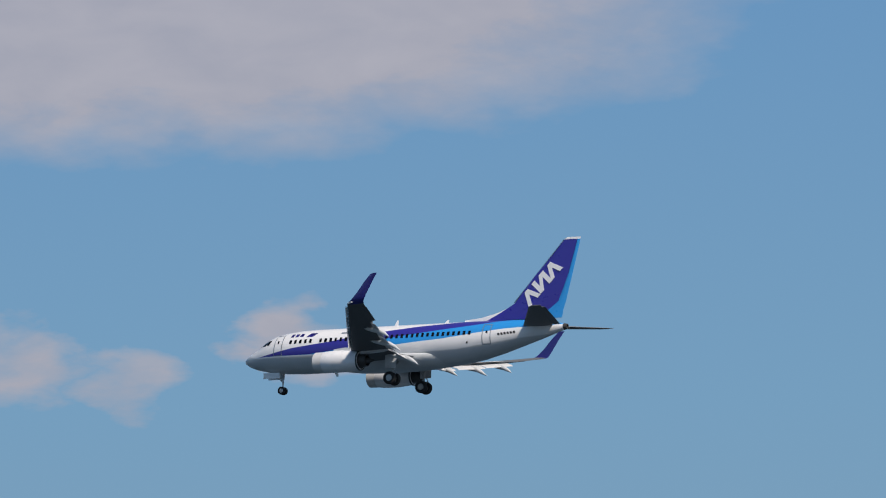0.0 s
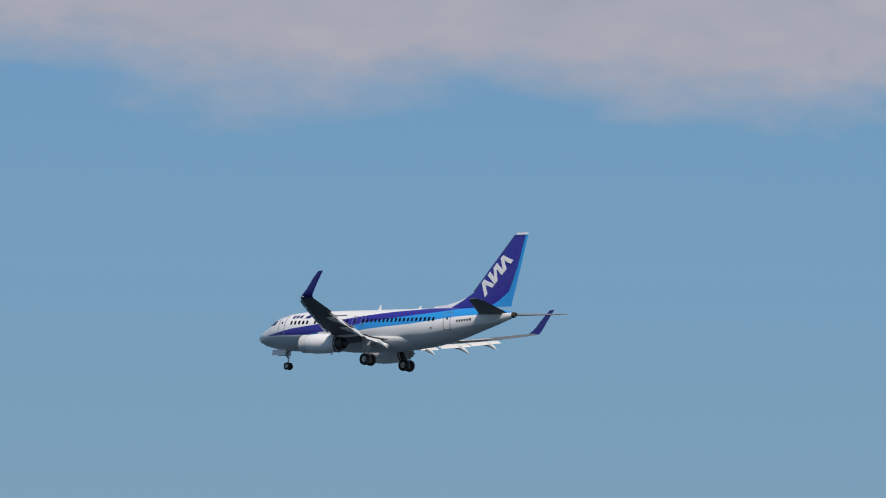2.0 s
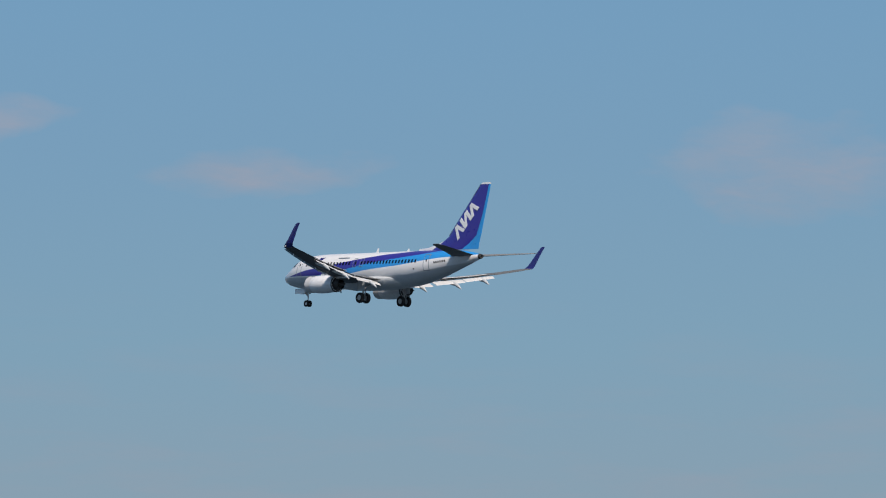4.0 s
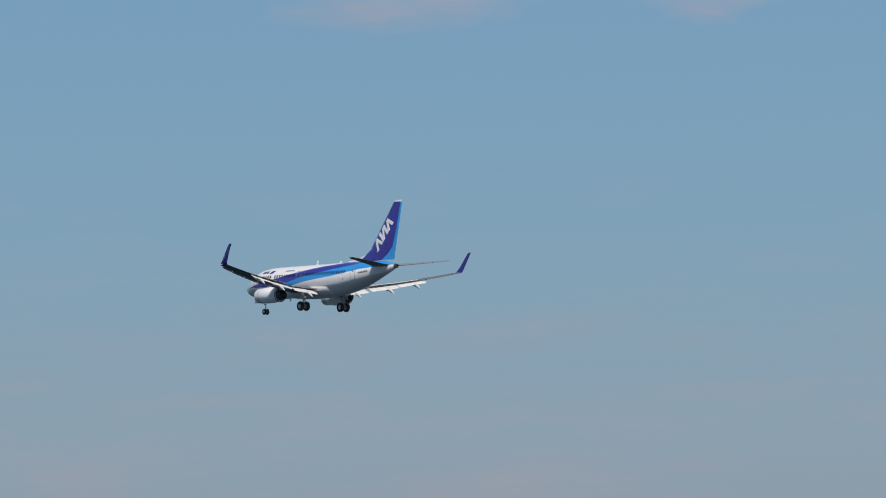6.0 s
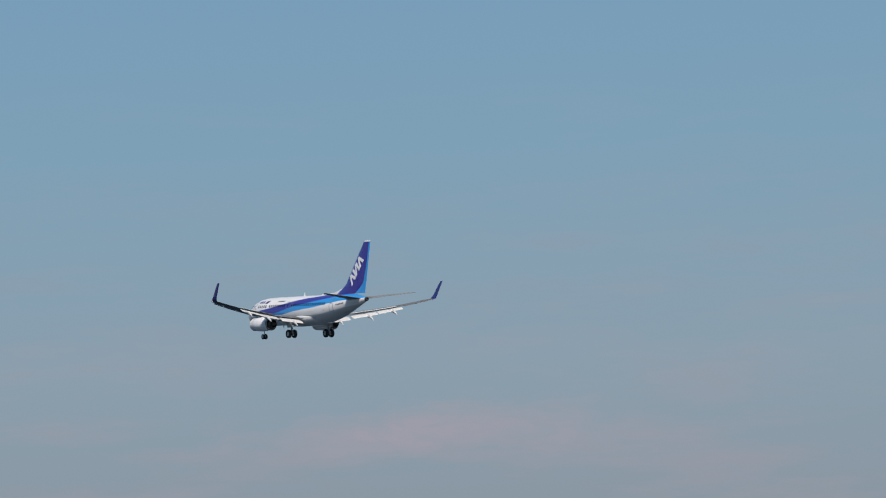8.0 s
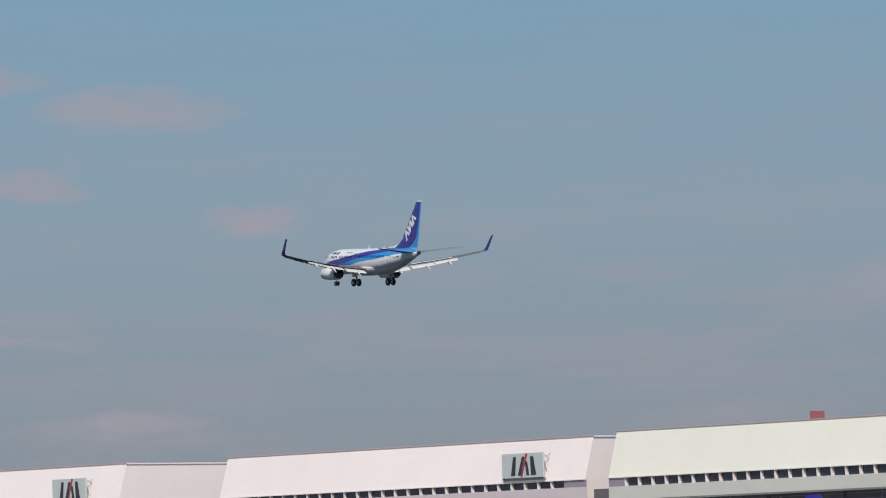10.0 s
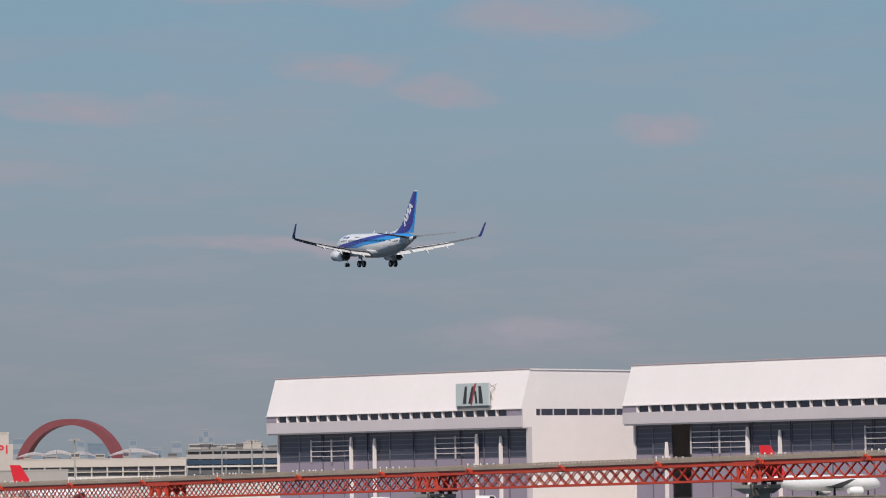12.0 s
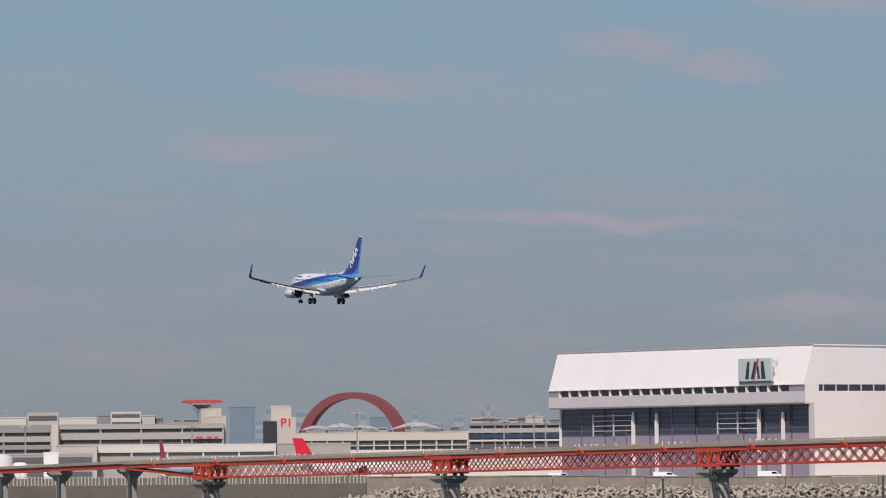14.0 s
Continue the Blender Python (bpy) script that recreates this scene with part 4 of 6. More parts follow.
def light_bridge():
    turn = -63.3
    slope = -math.degrees(math.atan(0.0066))
    br = thing("approach_light_bridge", pose(-28, 1213, 0, 0, 0, turn), "orange-red lattice bridge on piers carrying approach lights", "light bridge")
    s0, s1, step = -60.0, 390.0, 3.4

    def run(name, a, b, y0, y1, d0, d1, mat, label=""):
        """A long beam that follows the fall of the deck."""
        bm = bmesh.new()
        za, zb = deck_height(a), deck_height(b)
        loft(bm, [[(a, y0, za + d0), (a, y1, za + d0), (a, y1, za + d1), (a, y0, za + d1)], [(b, y0, zb + d0), (b, y1, zb + d0), (b, y1, zb + d1), (b, y0, zb + d1)]])
        return part(name, bm, mat, br, label)

    for y in (-1.7, 1.7):
        run("top_chord", s0 - 14, s1, y - 0.22, y + 0.22, -1.55, -0.85, "orange_red", "orange-red top chord")
        run("bottom_chord", s0 + 22, s1, y - 0.2, y + 0.2, -3.95, -3.6, "orange_red", "orange-red bottom chord")
        run("kick_plate", s0 - 14, s1, y - 0.42, y - 0.36, -0.80, -0.32, "deck", "brown weathered kick plate")
        for h in (0.0, -0.14):
            run("hand_rail", s0 - 14, s1, y - 0.30, y - 0.24, h - 0.06, h, "deck")
        bm = bmesh.new()
        bar(bm, (s0 + 22, y, deck_height(s0 + 22) - 3.75), (s0 - 14, y, deck_height(s0 - 14) - 1.6), 0.34)
        part("end_brace", bm, "orange_red", br)
    run("deck", s0 - 14, s1, -2.1, 2.1, -0.85, -0.72, "deck", "brown weathered walkway deck")
    # lattice panels, a crossed pair of bars each, on both sides
    bm = bmesh.new()
    bar(bm, (0.05, -0.08, -3.65), (step - 0.05, -0.08, -1.5), 0.13, 0.17)
    bar(bm, (0.05, 0.08, -1.5), (step - 0.05, 0.08, -3.65), 0.13, 0.17)
    lattice = mesh_of("lattice_panel", bm, "orange_red")
    n = int((s1 - s0 - 22) / step)
    for i in range(n):
        s = s0 + 22 + i * step
        for y, shift in ((-1.7, 0.0), (1.7, step / 2)):
            put("lattice_panel", lattice, br, pose(s + shift, y, deck_height(s + shift), 0, slope, 0))
    bm = bmesh.new()
    for i in range(n + 1):
        s = s0 + 22 + i * step
        z = deck_height(s)
        bar(bm, (s, -1.6, z - 3.75), (s, 1.6, z - 3.75), 0.14)
        bar(bm, (s, -1.6, z - 1.2), (s, 1.6, z - 1.2), 0.14)
    tagged(part("cross_bracing", bm, "orange_red", br), kind="stuff")
    bm = bmesh.new()
    for i in range(int((s1 - s0 + 14) / 1.15)):
        s = s0 - 14 + 1.15 * i
        z = deck_height(s)
        for y in (-2.0, 2.0):
            bar(bm, (s, y, z - 0.8), (s, y, z - 0.02), 0.14 if i % 3 else 0.22)
    tagged(part("railing", bm, "deck", br, "brown railing uprights"), kind="stuff")
    # light bars every thirty metres
    bm = bmesh.new()
    box(bm, -0.3, 0.3, -2.6, 2.6, -0.9, -0.55, 0.04)
    box(bm, -1.1, 1.1, -2.35, -2.05, -1.45, -0.9, 0.04)
    lightbar = mesh_of("light_bar", bm, "orange_red")
    bm = bmesh.new()
    rod(bm, (0, 0, -0.55), (0, 0, 0.05), 0.05, 0.05, 6, False)
    lathe(bm, [(0.0, 0.08), (0.04, 0.13), (0.22, 0.14), (0.26, 0.05)], (0, 0, 0), "z", 8)
    lamps = mesh_of("approach_lamp", bm, "lamp_glass")
    s = -60.0
    while s < s1 - 4:
        put("light_bar", lightbar, br, pose(s, 0, deck_height(s)))
        for k in range(5):
            put("approach_lamp", lamps, br, pose(s, -2.4 + 1.2 * k, deck_height(s)))
        s += 29.6
    small = bmesh.new()
    rod(small, (0, 0, -0.4), (0, 0, 0.0), 0.05, 0.05, 6)
    lathe(small, [(-0.1, 0.08), (-0.04, 0.14), (0.16, 0.14), (0.2, 0.04)], (0, 0, 0), "z", 8)
    small = mesh_of("walkway_lamp", small, "lamp_glass")
    for i in range(60):
        s = -55 + 7.4 * i
        if random.random() < 0.35:
            put("walkway_lamp", small, br, pose(s, -1.9, deck_height(s)))
    # stiff portals over the piers
    bm = bmesh.new()
    for y in (-1.75, 1.75):
        for x in (-3.2, 0.0, 3.2):
            bar(bm, (x, y, -3.8), (x, y, -1.2), 0.34)
        for x in (-1.6, 1.6):
            bar(bm, (x - 1.6, y, -3.7), (x, y, -1.4), 0.3)
            bar(bm, (x, y, -1.4), (x + 1.6, y, -3.7), 0.3)
        box(bm, -3.6, 3.6, y - 0.26, y + 0.26, -4.15, -3.6)
        box(bm, -4.2, 4.2, y - 0.25, y + 0.25, -1.7, -0.85)
    portal = mesh_of("portal_frame", bm, "orange_red")
    for s in (162, 64, -38, 262, 362):
        put("portal_frame", portal, br, pose(s, 0, deck_height(s)))
    # piers
    for s in (162, 64, -38, 262, 362):
        z = deck_height(s) - 3.95
        pr = new("pier")
        pr.parent = br
        pr.matrix_basis = pose(s, 0, 0)
        tagged(pr, "concrete pier with a dark steel head")
        bm = bmesh.new()
        rod(bm, (-0.3, 0.2, -2), (-0.3, 0.2, z - 1.4), 2.0, 1.6, 20)
        part("pier_column", bm, "pier", pr, "stained concrete column", True)
        bm = bmesh.new()
        loft(bm, [[(-1.6, -1.8, z - 1.9), (1.2, -1.8, z - 1.9), (1.2, 1.8, z - 1.9), (-1.6, 1.8, z - 1.9)], [(-4.2, -2.2, z - 1.1), (2.6, -2.2, z - 1.1), (2.6, 2.2, z - 1.1), (-4.2, 2.2, z - 1.1)], [(-4.2, -2.2, z - 0.55), (2.6, -2.2, z - 0.55), (2.6, 2.2, z - 0.55), (-4.2, 2.2, z - 0.55)]])
        part("pier_head", bm, "pier", pr)
        bm = bmesh.new()
        bar(bm, (1.2, -2.2, z - 0.5), (4.6, -2.6, -1.5), 0.38)
        bar(bm, (2.4, -2.2, z - 0.5), (5.4, -2.6, -1.5), 0.38)
        bar(bm, (1.9, -2.3, z - 2.2), (3.6, -2.4, z - 2.2), 0.3)
        bar(bm, (2.6, -2.3, z - 3.6), (4.2, -2.4, z - 3.6), 0.3)
        bar(bm, (2.2, -2.3, z - 0.9), (5.8, -2.4, z - 0.7), 0.4)
        part("raking_leg", bm, "dark_metal", pr, "dark steel raking legs")
        for x in (-1.4, 1.4):
            for y in (-1.7, 1.7):
                part("bearing_block", boxed(x - 0.4, x + 0.4, y - 0.25, y + 0.25, z - 0.55, z, 0.03), "dark_metal", pr)
    # the low landward spans
    bm = bmesh.new()
    za, zb = deck_height(-74), 7.45
    loft(bm, [[(-73, -1.2, za - 1.5), (-73, 1.2, za - 1.5), (-73, 1.2, za - 0.6), (-73, -1.2, za - 0.6)], [(-205, -1.2, zb - 1.6), (-205, 1.2, zb - 1.6), (-205, 1.2, zb - 0.7), (-205, -1.2, zb - 0.7)]])
    part("landward_girder", bm, "orange_red", br, "orange-red plate girder")
    bm = bmesh.new()
    loft(bm, [[(-73, -1.5, za - 0.6), (-73, 1.5, za - 0.6), (-73, 1.5, za - 0.05), (-73, -1.5, za - 0.05)], [(-205, -1.5, zb - 0.7), (-205, 1.5, zb - 0.7), (-205, 1.5, zb - 0.2), (-205, -1.5, zb - 0.2)]])
    part("landward_deck", bm, "deck", br)
    for s in (-75, -110, -140, -172):
        z = za - 1.5 + (zb - 0.1 - za) * max(0.0, -73 - s) / 132
        bm = bmesh.new()
        box(bm, s - 0.8, s + 0.8, -0.8, 0.8, -2, z - 1.9, 0.1)
        part("landward_pier", bm, "pier", br, "stained concrete pier")
        bm = bmesh.new()
        loft(bm, [[(s - 0.8, -0.8, z - 2.1), (s + 0.8, -0.8, z - 2.1), (s + 0.8, 0.8, z - 2.1), (s - 0.8, 0.8, z - 2.1)], [(s - 2.2, -1.6, z - 0.7), (s + 2.2, -1.6, z - 0.7), (s + 2.2, 1.6, z - 0.7), (s - 2.2, 1.6, z - 0.7)], [(s - 2.2, -1.6, z), (s + 2.2, -1.6, z), (s + 2.2, 1.6, z), (s - 2.2, 1.6, z)]])
        part("landward_pier_head", bm, "pier", br)
        bm = bmesh.new()
        bar(bm, (s + 1.6, -1.3, z - 0.6), (s + 2.0, -1.5, -1.5), 0.5)
        bar(bm, (s - 3.4, -1.5, z - 0.35), (s - 1.8, -1.5, z - 0.9), 0.4)
        bar(bm, (s + 0.7, -1.2, z - 2.2), (s + 1.9, -1.4, z - 2.6), 0.3)
        part("raking_leg", bm, "dark_metal", br, "dark steel raking leg")


# ---- hangars: front left corner at the origin, x along the front, y inwards ----
FASCIA0, STRIP0, STRIP1, ROOF = 21.05, 24.2, 26.0, 36.85


def hangar(x, y, length, depth, label, roof, fascia, sign_at=None, bays=24, open_at=None, frames=(), posts=(), leaves=11, heights=None, end_from=5.2):
    h = thing("hangar", pose(x, y, LAND, 0, 0, -56.0), label, "hangar", "hangars in a row")
    L, D, B = length, depth, 3.6
    fascia0, strip0, strip1, roof_top = heights or (FASCIA0, STRIP0, STRIP1, ROOF)
    wall = "wall_white" if roof == "roof_white" else roof
    bm = bmesh.new()
    loft(bm, [[(0, -0.1, strip1 + 0.1), (0, 3.3, roof_top), (0, 3.75, roof_top - 0.3), (0, 0.4, strip1)], [(L, -0.1, strip1 + 0.1), (L, 3.3, roof_top), (L, 3.75, roof_top - 0.3), (L, 0.4, strip1)]])
    part("front_roof", bm, roof, h, "steep white front roof slope")
    bm = bmesh.new()
    fall = 1.0
    loft(bm, [[(x0, 3.2, roof_top), (x0, D + 0.3, roof_top - fall), (x0, D + 0.3, roof_top + 0.35 - fall), (x0, 3.2, roof_top + 0.35)] for x0 in (-0.3, L + 0.3)])
    part("roof", bm, roof, h)
    bm = bmesh.new()
    bar(bm, (-0.3, 3.1, roof_top + 0.34), (L + 0.3, 3.1, roof_top + 0.34), 0.16, 0.14)
    part("roof_edge", bm, "edge_pink", h, "thin faded pink roof edge")
    for xx, w in ((0, 0.5), (L - 0.5, 0.5)):
        bm = bmesh.new()
        prof = [(0.4, strip1), (3.75, roof_top - 0.3), (3.75, roof_top), (D, roof_top - fall), (D, strip1)]
        loft(bm, [[(xx, a, b) for a, b in prof], [(xx + w, a, b) for a, b in prof]])
        part("upper_end_wall", bm, roof, h, "white upper end wall")
        bm = bmesh.new()
        box(bm, xx, xx + w, B, D, 0, strip0)
        box(bm, xx, xx + w, 0.4, B, fascia0, strip0)
        box(bm, xx, xx + w, 0.4, end_from, strip0, strip1)
        box(bm, xx, xx + w, D - 3, D, strip0, strip1)
        part("end_wall", bm, wall, h, "white end wall")
        bm = bmesh.new()
        box(bm, xx + 0.12, xx + w - 0.12, end_from, D - 3, strip0, strip1)
        part("end_window_strip", bm, "door_glass", h, "dark window strip")
        bead = mesh_of("end_strip_mullion", boxed(xx + 0.03, xx + w - 0.03, 0, 0.45, strip0, strip1), "fascia")
        k = end_from + 1.4
        while k < D - 4:
            put("end_strip_mullion", bead, h, pose(0, k, 0))
            k += 4.4
    bm = bmesh.new()
    box(bm, 0.5, L - 0.5, D - 0.5, D, 0, roof_top - fall)
    part("back_wall", bm, wall, h)
    # fascia with its row of small windows
    bm = bmesh.new()
    box(bm, -0.1, L + 0.1, -0.02, 0.4, fascia0, strip0, 0.05)
    part("fascia", bm, fascia, h, "lilac-grey fascia over the doors")
    bm = bmesh.new()
    box(bm, 0, L, 0.4, B, fascia0 - 0.4, fascia0)
    part("soffit", bm, fascia, h)
    for a, b in ((0, 0.04 * L), (0.945 * L, L)):
        part("strip_end_panel", boxed(a, b, 0.0, 0.4, strip0, strip1), "lilac", h, "lilac end panel of the window strip")
    bm = bmesh.new()
    box(bm, 0.04 * L, 0.945 * L, 0.95, 1.2, strip0, strip1)
    part("strip_back", bm, "sign_dark", h)
    bw = 0.905 * L / bays
    pane = mesh_of("strip_window", boxed(0.1, bw - 0.5, 0.75, 0.9, strip0, strip1), "door_glass")
    bm = bmesh.new()
    loft(bm, [[(0, 0.05, strip0), (0.62, 0.05, strip0), (0.62, 0.9, strip0), (0, 0.9, strip0)], [(-0.15, 0.02, strip1), (0.32, 0.02, strip1), (0.32, 0.9, strip1), (-0.15, 0.9, strip1)]])
    mullion = mesh_of("strip_mullion", bm, "wall_white")
    for i in range(bays):
        put("strip_window", pane, h, pose(0.04 * L + i * bw + 0.5, 0, 0))
        put("strip_mullion", mullion, h, pose(0.04 * L + i * bw, 0, 0))
    bm = bmesh.new()
    box(bm, 0, L, -0.35, 0.1, strip1 - 0.02, strip1 + 0.28, 0.04)
    part("gutter", bm, roof, h)
    # sliding doors
    lw = L / leaves
    low = 12.6
    rail = mesh_of("door_rail", boxed(0.04, lw - 0.04, 0.0, 0.12, 0, 0.22), "door_rail")
    for i in range(leaves):
        if open_at is not None and i == open_at:
            continue
        y0 = B + (0.0 if i % 2 else 0.5)
        d = new("hangar_door")
        d.parent = h
        d.matrix_basis = pose(i * lw, y0, 0)
        bm = bmesh.new()
        box(bm, 0.04, lw - 0.04, 0, 0.4, 0, low, 0.04)
        part("door_sheet", bm, "lilac", d, "lilac lower door sheet")
        bm = bmesh.new()
        box(bm, 0.04, lw - 0.04, 0.12, 0.3, low, fascia0)
        part("door_glazing", bm, "door_glass", d, "dark upper door glazing")
        for k in range(6):
            put("door_rail", rail, d, pose(0, 0, low + 0.1 + k * (fascia0 - low) / 6))
        bm = bmesh.new()
        box(bm, 0.0, 0.3, -0.1, 0.42, 0, fascia0 - 0.3)
        part("door_stile", bm, "door_rail", d)
    if open_at is not None:
        # sheet in the dark glazing colour paints the shade of the hangar's inside
        bm = bmesh.new()
        box(bm, open_at * lw - 0.2, open_at * lw + lw + 0.2, B + 12, B + 12.3, 0, fascia0)
        part("interior_shade_sheet", bm, "door_glass", h, "dark sheet behind an open door, interior shade in its colour")
    for a, b in frames:
        bm = bmesh.new()
        x0, x1 = a * L, b * L
        for k in range(4):
            z = 14.2 + k * 1.45
            bar(bm, (x0, B - 0.25, z), (x1, B - 0.25, z), 0.2)
        for xx in (x0, (x0 + x1) / 2, x1):
            bar(bm, (xx, B - 0.25, low), (xx, B - 0.25, 19.0), 0.35)
        part("door_frame_grid", bm, "fascia", h, "pale door framing")
    for a, top in posts:
        bm = bmesh.new()
        xx = a * L
        loft(bm, [[(xx - 0.4, B - 0.9, 0), (xx + 0.4, B - 0.9, 0), (xx + 0.4, B - 0.1, 0), (xx - 0.4, B - 0.1, 0)], [(xx - 0.4, B - 0.9, top - 2.5), (xx + 0.4, B - 0.9, top - 2.5), (xx + 0.4, B - 0.1, top - 2.5), (xx - 0.4, B - 0.1, top - 2.5)], [(xx - 0.6, B - 0.5, top), (xx + 0.1, B - 0.5, top), (xx + 0.1, B - 0.1, top), (xx - 0.6, B - 0.1, top)]])
        part("door_post", bm, "wall_white", h, "pale steel door post")
    bm = bmesh.new()
    box(bm, L - 0.9, L, 2.3, B, 0, fascia0 - 0.42)
    part("corner_pier", bm, fascia, h)
    if sign_at is not None:
        roof_sign(h, sign_at[0], sign_at[1])
    return h


def roof_sign(h, x, w):
    """A board on brackets with dark bars and one red stripe, standing in front of the roof slope."""
    s = new("roof_sign")
    s.parent = h
    s.matrix_basis = pose(x, -0.9, 0)
    tagged(s, "pale sign board with dark bars and a red stripe")
    z0, z1 = STRIP1 + 1.3, STRIP1 + 7.6
    bm = bmesh.new()
    box(bm, 0, w, 0, 0.5, z0, z1, 0.05)
    part("board", bm, "sign_grey", s)
    for a in (0.4, w * 0.33, w * 0.66, w - 0.4):
        bm = bmesh.new()
        bar(bm, (a, 0.5, z1 - 0.4), (a, 3.4, z1 - 2.0), 0.14)
        bar(bm, (a, 3.2, z1 - 0.2), (a, 0.6, z1 - 1.5), 0.11)
        bar(bm, (a, 0.6, z1 - 1.5), (a, 2.2, z0 - 0.6), 0.14)
        part("bracket", bm, "pale", s)
    bm = bmesh.new()
    box(bm, -1.0, -0.1, 0.9, 2.6, z0 - 0.3, z0 + 2.0, 0.04)
    part("control_box", bm, "mid_grey", s)
    bm = bmesh.new()
    box(bm, 0, w, 0.5, 2.0, z0 - 1.2, z0 - 0.3)
    part("footing_beam", bm, "mid_grey", s)
    def slab(pts, mat, nm):
        bm = bmesh.new()
        loft(bm, [[(px * w, -0.12, z0 + pz * (z1 - z0)) for px, pz in pts], [(px * w, 0.05, z0 + pz * (z1 - z0)) for px, pz in pts]])
        part(nm, bm, mat, s)
    slab([(0.22, 0.10), (0.32, 0.10), (0.35, 0.86), (0.29, 0.86)], "sign_dark", "dark_bar")
    slab([(0.39, 0.10), (0.46, 0.10), (0.56, 0.86), (0.50, 0.86)], "sign_dark", "dark_bar")
    slab([(0.60, 0.10), (0.66, 0.10), (0.62, 0.66), (0.57, 0.66)], "sign_dark", "dark_bar")
    slab([(0.71, 0.10), (0.83, 0.10), (0.77, 0.86), (0.70, 0.86)], "sign_dark", "dark_bar")
    slab([(0.46, 0.02), (0.485, 0.02), (0.635, 0.98), (0.59, 0.98)], "stripe_red", "red_stripe")


# ---- parked airliners ----
def parked_airliner(m, label, tail="red", fin_top=14.8):
    p = thing("parked_airliner", m, label, "airliner", "parked airliners")
    k = 0.88 * fin_top / 14.8
    bm = bmesh.new()
    rings = []
    for x, zc, r in ((0, 4.4, 0.1), (0.6, 4.5, 0.9), (2.2, 4.8, 1.7), (5, 5.0, 2.4), (8, 5.1, 2.5), (34, 5.1, 2.5), (40, 5.6, 1.9), (45, 6.2, 1.0), (47, 6.5, 0.4)):
        rings.append([(-x * k, r * k * math.cos(q), (zc + r * math.sin(q)) * k) for q in (2 * math.pi * i / 20 for i in range(20))])
    loft(bm, rings)
    part("fuselage", bm, "white_paint", p, "white fuselage", True)
    bm = bmesh.new()
    rings = []
    for z, le, te in ((7.0, -35.5, -45.6), (8.2, -38.0, -46.2), (16.3, -43.6, -48.4), (16.82, -44.3, -48.6)):
        rings.append([(q.x * k, q.z * k, z * k) for q in airfoil(le, le - te, 0, 0, 0.1, 0, 0, 8)])
    loft(bm, rings)
    part("fin", bm, tail, p, "plain coloured tail fin", True)
    for s in (1, -1):
        bm = bmesh.new()
        rings = [[Vector((q.x, s * q.y, q.z)) * k for q in airfoil(le, c, y, z, 0.1, 0, 0.01, 6)] for y, le, c, z in ((0, -15.5, 8.5, 3.6), (7, -20.0, 5.5, 4.2), (22, -28.6, 2.0, 6.0))]
        loft(bm, rings)
        part("wing", bm, "wing", p, "", True)
        bm = bmesh.new()
        rings = [[Vector((q.x, s * q.y, q.z)) * k for q in airfoil(le, c, y, z, 0.1, 0, 0, 6)] for y, le, c, z in ((0, -40.0, 5.0, 6.3), (8.2, -45.2, 1.8, 7.0))]
        loft(bm, rings)
        part("tailplane", bm, "white_paint", p, "", True)
        bm = bmesh.new()
        lathe(bm, [(-15.0 * k, 1.1 * k), (-14.5 * k, 1.3 * k), (-17 * k, 1.45 * k), (-19.5 * k, 0.9 * k)][::1], (0, s * 7.9 * k, 2.5 * k), n=16)
        part("engine", bm, "white_paint", p, "", True)
        bm = bmesh.new()
        rod(bm, (-22 * k, s * 4.2 * k, 0.6 * k), (-22 * k, s * 4.2 * k, 3.8 * k), 0.25, 0.25, 8)
        lathe(bm, [(s * 4.7 * k, 0.3 * k), (s * 4.7 * k, 0.6 * k), (s * 3.7 * k, 0.6 * k), (s * 3.7 * k, 0.3 * k)], (-22 * k, 0, 0.6 * k), "y", 14)
        part("main_gear", bm, "rubber", p)
    bm = bmesh.new()
    rod(bm, (-5 * k, 0, 0.4 * k), (-5 * k, 0, 3.5 * k), 0.2, 0.2, 8)
    lathe(bm, [(-0.5 * k, 0.2 * k), (-0.5 * k, 0.45 * k), (0.5 * k, 0.45 * k), (0.5 * k, 0.2 * k)], (-5 * k, 0, 0.45 * k), "y", 14)
    part("nose_gear", bm, "rubber", p)
    return p


def tail_at(bearing, dist, heading, label, tail="red", fin_top=14.8):
    """Parked so that its fin stands at that bearing."""
    b, a = radians(bearing), radians(heading)
    back = 44.8 * 0.88 * fin_top / 14.8
    parked_airliner(pose(dist * math.sin(b) + back * math.cos(a), dist * math.cos(b) + back * math.sin(a), LAND, 0, 0, heading), label, tail, fin_top)


